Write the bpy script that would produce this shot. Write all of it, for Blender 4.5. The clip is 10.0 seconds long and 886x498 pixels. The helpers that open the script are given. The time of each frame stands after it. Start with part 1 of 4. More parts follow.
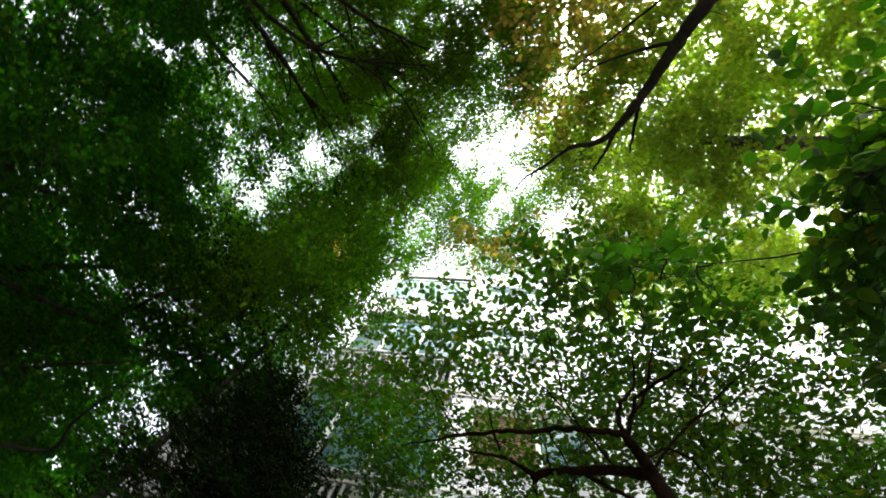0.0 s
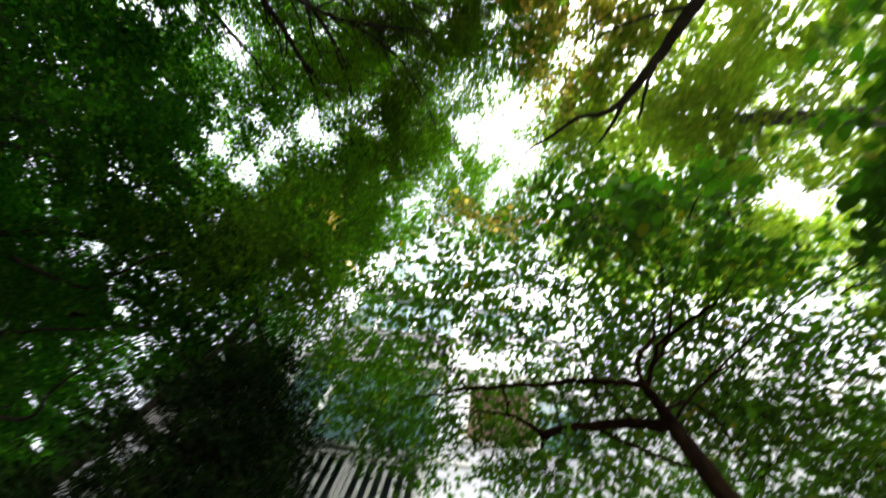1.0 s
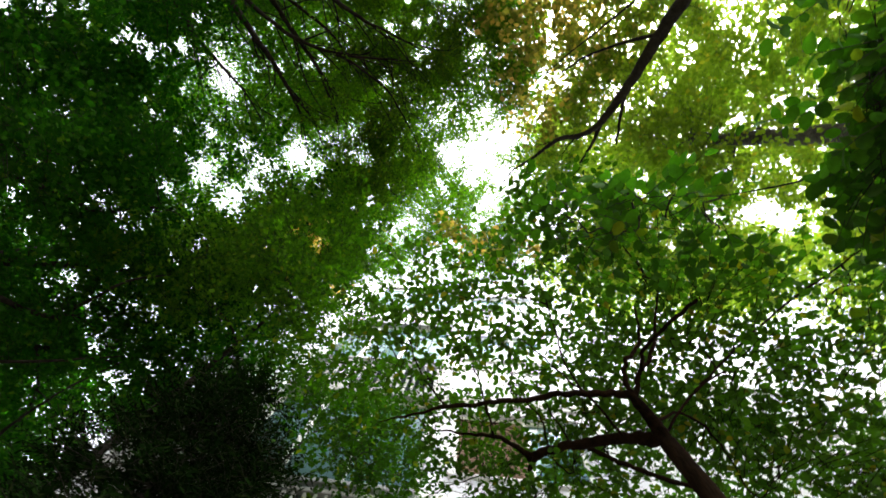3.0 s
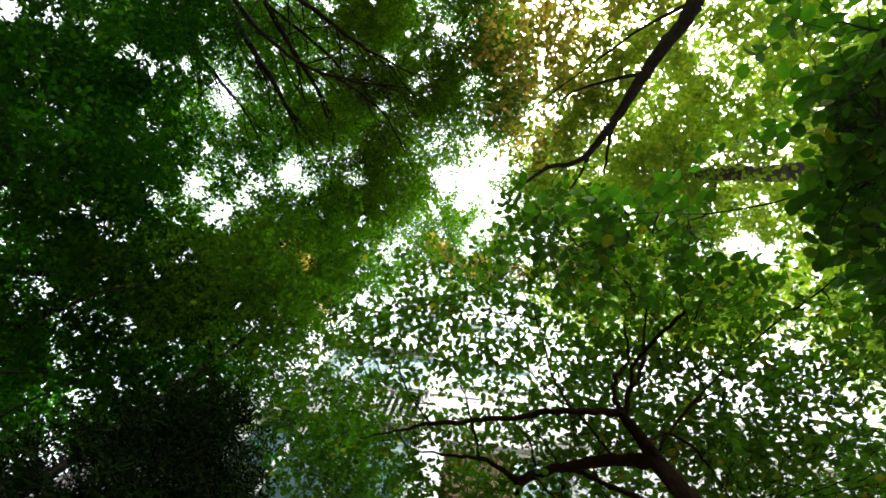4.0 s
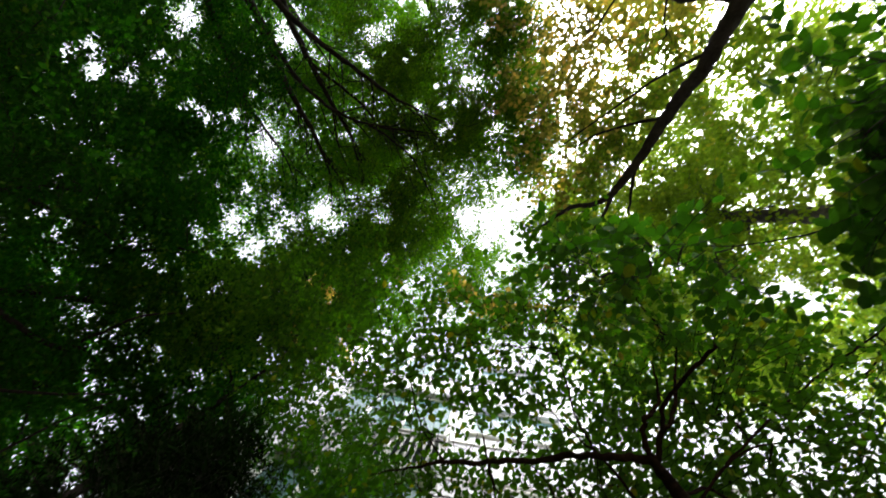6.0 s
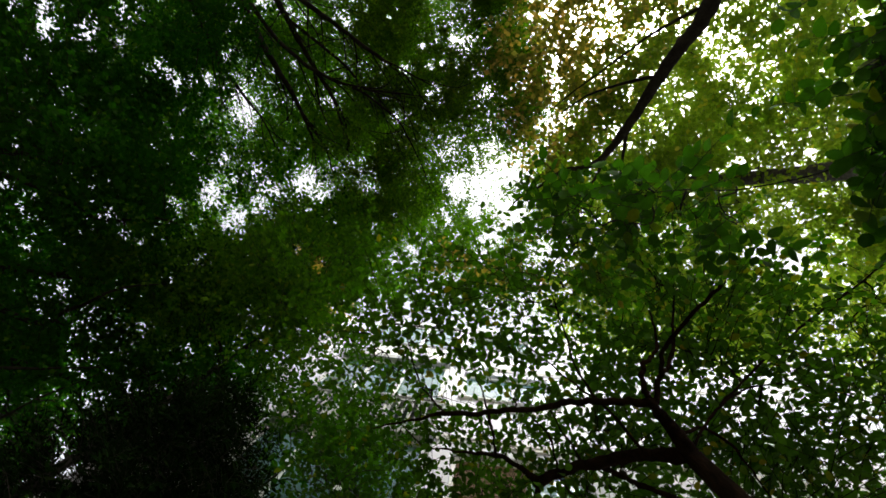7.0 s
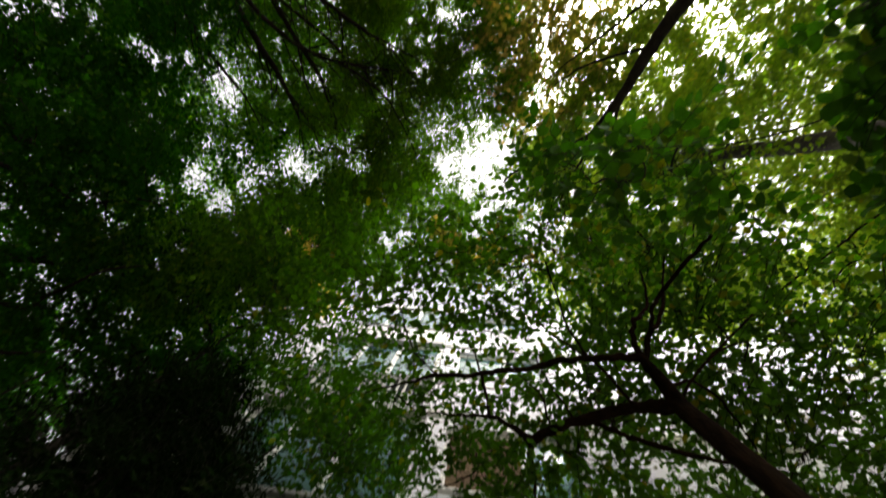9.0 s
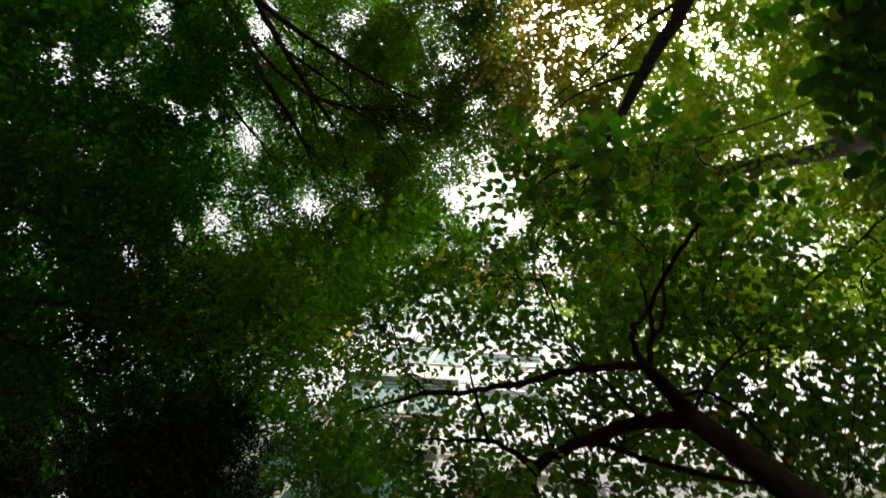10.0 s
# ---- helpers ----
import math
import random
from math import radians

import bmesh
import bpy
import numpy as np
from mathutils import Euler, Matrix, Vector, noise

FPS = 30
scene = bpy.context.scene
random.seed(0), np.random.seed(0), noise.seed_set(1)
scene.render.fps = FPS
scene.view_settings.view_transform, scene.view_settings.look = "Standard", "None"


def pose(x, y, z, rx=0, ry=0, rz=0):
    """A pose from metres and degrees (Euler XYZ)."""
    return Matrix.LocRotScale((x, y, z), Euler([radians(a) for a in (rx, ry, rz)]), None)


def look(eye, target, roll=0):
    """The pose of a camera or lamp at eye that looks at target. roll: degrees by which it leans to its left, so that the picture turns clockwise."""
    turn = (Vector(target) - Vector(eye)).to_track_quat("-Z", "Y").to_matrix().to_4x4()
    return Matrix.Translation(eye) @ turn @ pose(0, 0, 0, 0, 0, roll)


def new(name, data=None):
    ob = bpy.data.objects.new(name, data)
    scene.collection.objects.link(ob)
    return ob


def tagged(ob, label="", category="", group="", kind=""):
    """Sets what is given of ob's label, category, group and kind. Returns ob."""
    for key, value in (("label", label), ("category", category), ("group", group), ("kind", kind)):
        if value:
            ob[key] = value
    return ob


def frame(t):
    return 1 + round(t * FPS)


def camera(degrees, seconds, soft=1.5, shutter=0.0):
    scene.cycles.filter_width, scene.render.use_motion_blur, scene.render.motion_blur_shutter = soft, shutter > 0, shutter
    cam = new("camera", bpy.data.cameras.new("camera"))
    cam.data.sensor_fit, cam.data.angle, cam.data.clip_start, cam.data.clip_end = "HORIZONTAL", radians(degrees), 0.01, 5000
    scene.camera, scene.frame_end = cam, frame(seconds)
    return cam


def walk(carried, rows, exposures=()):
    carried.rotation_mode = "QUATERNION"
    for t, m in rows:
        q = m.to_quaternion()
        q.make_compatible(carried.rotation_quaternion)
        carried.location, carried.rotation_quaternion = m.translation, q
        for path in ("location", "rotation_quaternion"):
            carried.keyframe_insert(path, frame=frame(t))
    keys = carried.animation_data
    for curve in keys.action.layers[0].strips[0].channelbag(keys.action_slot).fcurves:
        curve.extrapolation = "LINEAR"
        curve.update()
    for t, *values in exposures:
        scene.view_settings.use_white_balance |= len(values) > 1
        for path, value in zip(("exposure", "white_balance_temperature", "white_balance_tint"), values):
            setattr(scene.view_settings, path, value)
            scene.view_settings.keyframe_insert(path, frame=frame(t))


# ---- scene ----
cam = camera(104.1, 10.0, soft=1.6, shutter=0.5)
PATH = [
    (0, (0.084, 0.243, 1.467), (-0.219, 0.755, 3.377), 31.9),
    (0.1, (0.074, 0.283, 1.47), (-0.23, 0.795, 3.379), 32.9),
    (0.4, (0.045, 0.404, 1.476), (-0.217, 0.888, 3.399), 30.8),
    (0.5, (0.035, 0.444, 1.479), (-0.197, 0.918, 3.408), 28.6),
    (0.6, (0.02, 0.477, 1.484), (-0.201, 0.947, 3.416), 27.6),
    (0.9, (-0.025, 0.576, 1.501), (-0.245, 1.068, 3.427), 28.2),
    (1, (-0.04, 0.61, 1.507), (-0.297, 1.154, 3.414), 28.1),
    (1.1, (-0.032, 0.618, 1.515), (-0.33, 1.229, 3.395), 28.2),
    (1.4, (-0.008, 0.642, 1.539), (-0.379, 1.212, 3.419), 31.1),
    (1.5, (0.0, 0.65, 1.547), (-0.368, 1.18, 3.44), 33.8),
    (1.6, (0.009, 0.654, 1.55), (-0.336, 1.158, 3.455), 34.9),
    (1.9, (0.035, 0.665, 1.562), (-0.27, 1.109, 3.488), 36.3),
    (2, (0.044, 0.668, 1.566), (-0.242, 1.093, 3.499), 36.1),
    (2.5, (0.074, 0.695, 1.563), (-0.205, 1.095, 3.503), 36.0),
    (2.6, (0.072, 0.711, 1.561), (-0.194, 1.102, 3.504), 35.0),
    (2.7, (0.071, 0.726, 1.558), (-0.177, 1.129, 3.502), 31.5),
    (3.25, (0.045, 0.795, 1.547), (-0.17, 1.1, 3.509), 38.5),
    (3.8, (0.023, 0.867, 1.535), (-0.163, 1.075, 3.515), 45.3),
    (4, (0.06, 0.871, 1.54), (-0.114, 1.077, 3.522), 43.8),
    (4.4, (0.141, 0.852, 1.551), (-0.02, 0.989, 3.54), 53.1),
    (4.5, (0.161, 0.847, 1.554), (-0.001, 0.926, 3.545), 68.1),
    (4.6, (0.17, 0.85, 1.552), (0.006, 0.953, 3.543), 62.1),
    (5, (0.206, 0.863, 1.548), (-0.001, 0.928, 3.536), 78.1),
    (5.1, (0.198, 0.869, 1.541), (-0.046, 0.915, 3.525), 84.4),
    (5.4, (0.174, 0.887, 1.519), (-0.094, 0.903, 3.501), 93.6),
    (5.5, (0.167, 0.893, 1.512), (-0.131, 0.832, 3.489), 109.1),
    (5.6, (0.152, 0.905, 1.513), (-0.149, 0.843, 3.489), 108.3),
    (5.9, (0.109, 0.94, 1.514), (-0.194, 0.89, 3.491), 104.6),
    (6, (0.094, 0.951, 1.515), (-0.231, 0.921, 3.488), 99.7),
    (6.1, (0.093, 0.962, 1.521), (-0.238, 0.98, 3.494), 91.5),
    (6.2, (0.091, 0.973, 1.528), (-0.212, 1.055, 3.503), 80.4),
    (6.75, (0.055, 1.05, 1.564), (-0.193, 1.146, 3.546), 72.5),
    (7.3, (0.029, 1.12, 1.594), (-0.17, 1.24, 3.58), 64.3),
    (7.5, (0.034, 1.137, 1.591), (-0.128, 1.238, 3.582), 65.7),
    (7.6, (0.041, 1.147, 1.587), (-0.131, 1.216, 3.579), 75.9),
    (7.9, (0.063, 1.174, 1.575), (-0.145, 1.11, 3.563), 114.8),
    (8, (0.07, 1.183, 1.571), (-0.137, 1.134, 3.559), 110.4),
    (8.1, (0.071, 1.19, 1.574), (-0.13, 1.248, 3.563), 79.6),
    (8.4, (0.074, 1.211, 1.585), (-0.133, 1.414, 3.564), 49.6),
    (8.5, (0.075, 1.218, 1.589), (-0.142, 1.425, 3.566), 49.7),
    (8.6, (0.07, 1.22, 1.591), (-0.152, 1.449, 3.565), 47.5),
    (8.9, (0.054, 1.225, 1.596), (-0.146, 1.471, 3.571), 42.6),
    (9, (0.048, 1.227, 1.598), (-0.142, 1.405, 3.581), 50.0),
    (9.1, (0.063, 1.235, 1.603), (-0.118, 1.367, 3.59), 57.1),
    (9.4, (0.107, 1.262, 1.617), (-0.149, 1.216, 3.6), 104.3),
    (9.5, (0.121, 1.271, 1.621), (-0.123, 1.173, 3.604), 115.1),
    (9.6, (0.142, 1.293, 1.626), (-0.144, 1.205, 3.604), 110.1),
    (10, (0.224, 1.384, 1.646), (-0.077, 1.34, 3.623), 98.8),
]
# seconds, stops, kelvin, tint
EXPOSURES = [(0.0, 2.76, 6500, 10), (0.5, 2.93, 6500, 10), (2.5, 3.01, 6500, 10), (5.4, 3.01, 6500, 10), (6.0, 2.38, 6500, 10), (7.5, 1.86, 6850, 10), (8.0, 1.98, 6950, 10), (8.5, 1.60, 7050, 10), (9.0, 1.86, 7100, 10), (9.5, 2.06, 7150, 10), (10.0, 1.93, 7150, 10)]
walk(cam, [(t, look(eye, target, roll)) for t, eye, target, roll in PATH], EXPOSURES)

# ---- sky and sun: a bright day, the sun behind thin cloud, on the face of the building ----
SUN_EL, SUN_AZ = 52.0, 150.0
world = bpy.data.worlds.new("overcast_sky")
scene.world = world
world.use_nodes = True
wn, wl = world.node_tree.nodes, world.node_tree.links
sky = wn.new("ShaderNodeTexSky")
sky.sky_type, sky.sun_disc = "NISHITA", False
sky.sun_elevation, sky.sun_rotation = radians(SUN_EL), radians(SUN_AZ)
sky.air_density, sky.dust_density = 1.0, 4.0
pale = wn.new("ShaderNodeHueSaturation")
pale.inputs["Saturation"].default_value = 0.22
wl.new(sky.outputs["Color"], pale.inputs["Color"])
wl.new(pale.outputs["Color"], wn["Background"].inputs["Color"])
wn["Background"].inputs["Strength"].default_value = 0.13
sun = new("sun", bpy.data.lights.new("sun", "SUN"))
sun.data.energy, sun.data.angle, sun.data.color = 0.3, radians(12), (1.0, 0.95, 0.86)
sun.matrix_world = look((20 * math.sin(radians(SUN_AZ)) * math.cos(radians(SUN_EL)),
                         20 * math.cos(radians(SUN_AZ)) * math.cos(radians(SUN_EL)),
                         20 * math.sin(radians(SUN_EL))), (0, 0, 0))


# ---- materials ----
def blank(name):
    mat = bpy.data.materials.new(name)
    mat.use_nodes = True
    nt = mat.node_tree
    return mat, nt.nodes, nt.links, nt.nodes["Principled BSDF"]


def surface(name, dark, light, rough=0.8, scale=8.0, fine=60.0, bump=0.3, stretch=(1, 1, 1), metal=0.0, depth=0.02, gloss=0.12):
    """A rough surface mottled at two scales, with fine relief."""
    mat, n, l, bsdf = blank(name)
    co, mp = n.new("ShaderNodeTexCoord"), n.new("ShaderNodeMapping")
    mp.inputs["Scale"].default_value = stretch
    l.new(co.outputs["Object"], mp.inputs["Vector"])
    big, small = n.new("ShaderNodeTexNoise"), n.new("ShaderNodeTexNoise")
    big.inputs["Scale"].default_value, big.inputs["Detail"].default_value = scale, 6
    small.inputs["Scale"].default_value, small.inputs["Detail"].default_value = fine, 5
    for t in (big, small):
        l.new(mp.outputs["Vector"], t.inputs["Vector"])
    add = n.new("ShaderNodeMath")
    add.operation = "MULTIPLY_ADD"
    add.inputs[1].default_value = 0.45
    l.new(small.outputs["Fac"], add.inputs[0])
    scaled = n.new("ShaderNodeMath")
    scaled.operation = "MULTIPLY"
    scaled.inputs[1].default_value = 0.6
    l.new(big.outputs["Fac"], scaled.inputs[0])
    l.new(scaled.outputs[0], add.inputs[2])
    ramp = n.new("ShaderNodeValToRGB")
    ramp.color_ramp.elements[0].position, ramp.color_ramp.elements[1].position = 0.36, 0.66
    ramp.color_ramp.elements[0].color, ramp.color_ramp.elements[1].color = (*dark, 1), (*light, 1)
    l.new(add.outputs[0], ramp.inputs["Fac"])
    l.new(ramp.outputs["Color"], bsdf.inputs["Base Color"])
    bsdf.inputs["Roughness"].default_value, bsdf.inputs["Metallic"].default_value = rough, metal
    bsdf.inputs["Specular IOR Level"].default_value = gloss
    bm = n.new("ShaderNodeBump")
    bm.inputs["Strength"].default_value, bm.inputs["Distance"].default_value = bump, depth
    l.new(add.outputs[0], bm.inputs["Height"])
    l.new(bm.outputs["Normal"], bsdf.inputs["Normal"])
    return mat


def leaf_material(name, deep, fresh, turned, turned_share, glow, through_share=0.5, islands=True, rough=0.6, patch=1.1, gloss=0.1):
    """Thin leaves: part of the light goes through, each leaf a little different, some of them turning."""
    mat, n, l, bsdf = blank(name)
    if islands:
        rnd = n.new("ShaderNodeNewGeometry").outputs["Random Per Island"]
    else:
        rnd = n.new("ShaderNodeObjectInfo").outputs["Random"]
    ramp = n.new("ShaderNodeValToRGB")
    e = ramp.color_ramp.elements
    e[0].position, e[0].color = 0.0, (*deep, 1)
    e[1].position, e[1].color = max(0.02, 1.0 - turned_share - 0.06), (*fresh, 1)
    last = e.new(1.0 - turned_share * 0.5)
    last.color = (*turned, 1)
    l.new(rnd, ramp.inputs["Fac"])
    co, spots = n.new("ShaderNodeTexCoord"), n.new("ShaderNodeTexNoise")
    spots.inputs["Scale"].default_value, spots.inputs["Detail"].default_value = 55.0, 3
    l.new(co.outputs["Object"], spots.inputs["Vector"])
    vary = n.new("ShaderNodeMapRange")
    vary.inputs["To Min"].default_value, vary.inputs["To Max"].default_value = 0.65, 1.3
    l.new(spots.outputs["Fac"], vary.inputs["Value"])
    clump, both = n.new("ShaderNodeTexNoise"), n.new("ShaderNodeMath")
    clump.inputs["Scale"].default_value, clump.inputs["Detail"].default_value = patch, 2
    l.new(co.outputs["Object"], clump.inputs["Vector"])
    tone = n.new("ShaderNodeMapRange")
    tone.inputs["From Min"].default_value, tone.inputs["From Max"].default_value = 0.3, 0.7
    tone.inputs["To Min"].default_value, tone.inputs["To Max"].default_value = 0.55, 1.6
    l.new(clump.outputs["Fac"], tone.inputs["Value"])
    both.operation = "MULTIPLY"
    l.new(vary.outputs["Result"], both.inputs[0])
    l.new(tone.outputs["Result"], both.inputs[1])
    col = n.new("ShaderNodeMix")
    col.data_type, col.blend_type = "RGBA", "MULTIPLY"
    col.inputs["Factor"].default_value = 1.0
    l.new(ramp.outputs["Color"], col.inputs[6])
    l.new(both.outputs[0], col.inputs[7])
    l.new(col.outputs[2], bsdf.inputs["Base Color"])
    bsdf.inputs["Roughness"].default_value = rough
    bsdf.inputs["Specular IOR Level"].default_value = gloss
    lit = n.new("ShaderNodeMix")
    lit.data_type, lit.blend_type = "RGBA", "MULTIPLY"
    lit.inputs["Factor"].default_value = 1.0
    lit.inputs[7].default_value = (*glow, 1)
    l.new(col.outputs[2], lit.inputs[6])
    tr, mix = n.new("ShaderNodeBsdfTranslucent"), n.new("ShaderNodeMixShader")
    l.new(lit.outputs[2], tr.inputs["Color"])
    mix.inputs["Fac"].default_value = through_share
    l.new(bsdf.outputs["BSDF"], mix.inputs[1])
    l.new(tr.outputs["BSDF"], mix.inputs[2])
    l.new(mix.outputs["Shader"], n["Material Output"].inputs["Surface"])
    return mat


def glass_material(name, tint, rough=0.04):
    mat, n, l, bsdf = blank(name)
    bsdf.inputs["Base Color"].default_value = (*tint, 1)
    bsdf.inputs["Roughness"].default_value = rough
    bsdf.inputs["Transmission Weight"].default_value = 0.55
    bsdf.inputs["IOR"].default_value = 1.45
    return mat


GLOW = (0.98, 1.5, 0.22)
M_BARK = surface("dark_bark", (0.008, 0.007, 0.006), (0.032, 0.028, 0.023), 0.92, 6, 40, 0.9, (1, 1, 0.35))
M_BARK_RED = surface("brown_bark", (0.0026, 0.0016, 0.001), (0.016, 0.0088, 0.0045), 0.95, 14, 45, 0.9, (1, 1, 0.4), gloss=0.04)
M_BARK_GREY = surface("grey_bark", (0.022, 0.02, 0.017), (0.13, 0.122, 0.105), 0.88, 2.2, 30, 0.6, (1, 1, 1.8))
NEAR_GREEN = ((0.03, 0.075, 0.006), (0.07, 0.15, 0.011), (0.2, 0.15, 0.01), 0.005, GLOW)
BROAD_GREEN = ((0.02, 0.056, 0.006), (0.045, 0.112, 0.01), (0.16, 0.15, 0.01), 0.002, GLOW)
M_LEAF_NEAR = leaf_material("oval_leaf", *NEAR_GREEN)
M_LEAF_NEAR_ONE = leaf_material("oval_leaf_single", *NEAR_GREEN, islands=False)
M_LEAF_BROAD = leaf_material("broad_leaf", *BROAD_GREEN)
M_LEAF_BROAD_ONE = leaf_material("broad_leaf_single", *BROAD_GREEN, islands=False)
M_LEAF_BRIGHT = leaf_material("yellow_green_leaf", (0.132, 0.2, 0.025), (0.238, 0.318, 0.043), (0.36, 0.31, 0.04), 0.015, (1.35, 1.55, 0.52), 0.63, patch=0.6)
M_LEAF_TURN = leaf_material("turning_leaf", (0.11, 0.13, 0.024), (0.22, 0.215, 0.04), (0.48, 0.33, 0.08), 0.17, (1.5, 1.5, 0.6), 0.5)
M_LEAF_PALE = leaf_material("pale_autumn_leaf", (0.2, 0.18, 0.03), (0.42, 0.36, 0.09), (0.5, 0.3, 0.08), 0.1, (1.4, 1.4, 0.8), 0.6)
M_LEAF_HIGH = leaf_material("canopy_leaf", (0.04, 0.105, 0.01), (0.095, 0.2, 0.014), (0.15, 0.2, 0.015), 0.02, GLOW, patch=0.8, gloss=0.02)
M_LEAF_FINE = leaf_material("fine_leaf", (0.05, 0.105, 0.009), (0.11, 0.2, 0.013), (0.16, 0.2, 0.015), 0.02, GLOW, patch=0.9, gloss=0.02)
# darker leaf for the dense crowns, their deep shade put into its colour
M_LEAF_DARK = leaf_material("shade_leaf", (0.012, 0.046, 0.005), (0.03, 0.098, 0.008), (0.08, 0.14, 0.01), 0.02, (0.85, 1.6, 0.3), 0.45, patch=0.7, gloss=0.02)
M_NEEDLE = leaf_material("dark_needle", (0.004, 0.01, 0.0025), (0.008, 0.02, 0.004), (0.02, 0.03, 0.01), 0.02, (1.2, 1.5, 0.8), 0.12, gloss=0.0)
M_WALL = surface("white_render", (0.73, 0.74, 0.81), (0.83, 0.84, 0.91), 0.85, 1.3, 90, 0.15, depth=0.004)
M_TRIM = surface("white_paint", (0.7, 0.7, 0.68), (0.85, 0.85, 0.83), 0.5, 3, 120, 0.1, depth=0.002)
# white balcony paint with the shade on it mixed into the grey
M_RAIL = surface("shade_greyed_paint", (0.3, 0.31, 0.31), (0.52, 0.52, 0.52), 0.7, 5, 90, 0.2, depth=0.003)
M_SHUTTER = surface("brown_shutter", (0.1, 0.07, 0.045), (0.24, 0.17, 0.11), 0.7, 3, 50, 0.3, (0.3, 1, 6))
M_GLASS = glass_material("teal_glass", (0.2, 0.36, 0.36))
M_INNER = surface("loggia_inside", (0.12, 0.15, 0.15), (0.21, 0.25, 0.25), 0.8, 2, 40, 0.1)
M_ROOF = surface("roof_felt", (0.05, 0.05, 0.05), (0.12, 0.12, 0.12), 0.9, 2, 50, 0.3)
M_GROUND = surface("woodland_floor", (0.025, 0.028, 0.012), (0.11, 0.085, 0.05), 0.95, 1.2, 30, 0.8, depth=0.05)

CROWN_RNG = np.random.default_rng(7)


# ---- building blocks ----
def bevel_box(bm, x0, x1, y0, y1, z0, z1, bevel=0.006):
    m = bmesh.ops.create_cube(bm, size=1.0)
    for v in m["verts"]:
        v.co = Vector((x0 + (v.co.x + 0.5) * (x1 - x0), y0 + (v.co.y + 0.5) * (y1 - y0), z0 + (v.co.z + 0.5) * (z1 - z0)))
    if bevel:
        edges = list({e for v in m["verts"] for e in v.link_edges})
        bmesh.ops.bevel(bm, geom=edges, offset=bevel, segments=1, affect="EDGES")


def part(name, bm, material, parent=None, label=""):
    me = bpy.data.meshes.new(name)
    bm.to_mesh(me)
    bm.free()
    me.materials.append(material)
    ob = new(name, me)
    ob.parent = parent
    if label:
        tagged(ob, label)
    return ob


def mesh_part(name, verts, faces, material, parent=None, smooth=True):
    """A mesh object from numpy arrays: verts (n, 3), faces (m, k)."""
    me = bpy.data.meshes.new(name)
    k = faces.shape[1]
    me.vertices.add(len(verts))
    me.vertices.foreach_set("co", verts.astype(np.float32).ravel())
    me.loops.add(faces.size)
    me.loops.foreach_set("vertex_index", faces.astype(np.int32).ravel())
    me.polygons.add(len(faces))
    me.polygons.foreach_set("loop_start", np.arange(0, faces.size, k, dtype=np.int32))
    me.polygons.foreach_set("use_smooth", np.full(len(faces), smooth))
    me.materials.append(material)
    me.update(calc_edges=True)
    me.validate()
    ob = new(name, me)
    ob.parent = parent
    return ob


def unit(v):
    return v / np.maximum(np.linalg.norm(v, axis=-1, keepdims=True), 1e-9)


def curve_points(pts, steps):
    """A smooth line through the points (rows of x, y, z, radius)."""
    p = np.asarray(pts, float)
    p = np.vstack([2 * p[0] - p[1], p, 2 * p[-1] - p[-2]])
    out = []
    for i in range(1, len(p) - 2):
        for t in np.linspace(0, 1, steps, endpoint=False):
            a, b, c, d = p[i - 1], p[i], p[i + 1], p[i + 2]
            out.append(0.5 * (2 * b + (c - a) * t + (2 * a - 5 * b + 4 * c - d) * t * t + (3 * b - a - 3 * c + d) * t ** 3))
    out.append(p[-2])
    return np.array(out)


def tube(pts, sides=8, steps=6, rough=0.08, wander=0.0, rng=CROWN_RNG):
    """Verts and quads of a tapered, slightly knotty limb along the points."""
    c = curve_points(pts, steps)
    if wander:
        k = rng.normal(0, 1, (len(c), 3))
        k = (k + np.roll(k, 1, 0) + np.roll(k, -1, 0)) / 1.7
        k[0] = k[-1] = 0
        c[:, :3] += k * wander
    mid, rad = c[:, :3], np.maximum(c[:, 3], 0.0015)
    tan = unit(np.gradient(mid, axis=0))
    ref = np.where(np.abs(tan[:, 2:3]) > 0.9, np.array([[1.0, 0, 0]]), np.array([[0, 0, 1.0]]))
    side = unit(np.cross(tan, ref))
    up = np.cross(side, tan)
    a = np.linspace(0, 2 * math.pi, sides, endpoint=False)
    r = rad[:, None] * (1 + rng.normal(0, rough, (len(c), sides)))
    v = mid[:, None] + r[..., None] * (np.cos(a)[None, :, None] * side[:, None] + np.sin(a)[None, :, None] * up[:, None])
    n = len(c)
    i, j = np.meshgrid(np.arange(n - 1), np.arange(sides), indexing="ij")
    k = (j + 1) % sides
    f = np.stack([i * sides + j, i * sides + k, (i + 1) * sides + k, (i + 1) * sides + j], -1).reshape(-1, 4)
    return v.reshape(-1, 3), f


def joined(pieces):
    vs, fs, base = [], [], 0
    for v, f in pieces:
        vs.append(v)
        fs.append(f + base)
        base += len(v)
    return np.vstack(vs), np.vstack(fs)


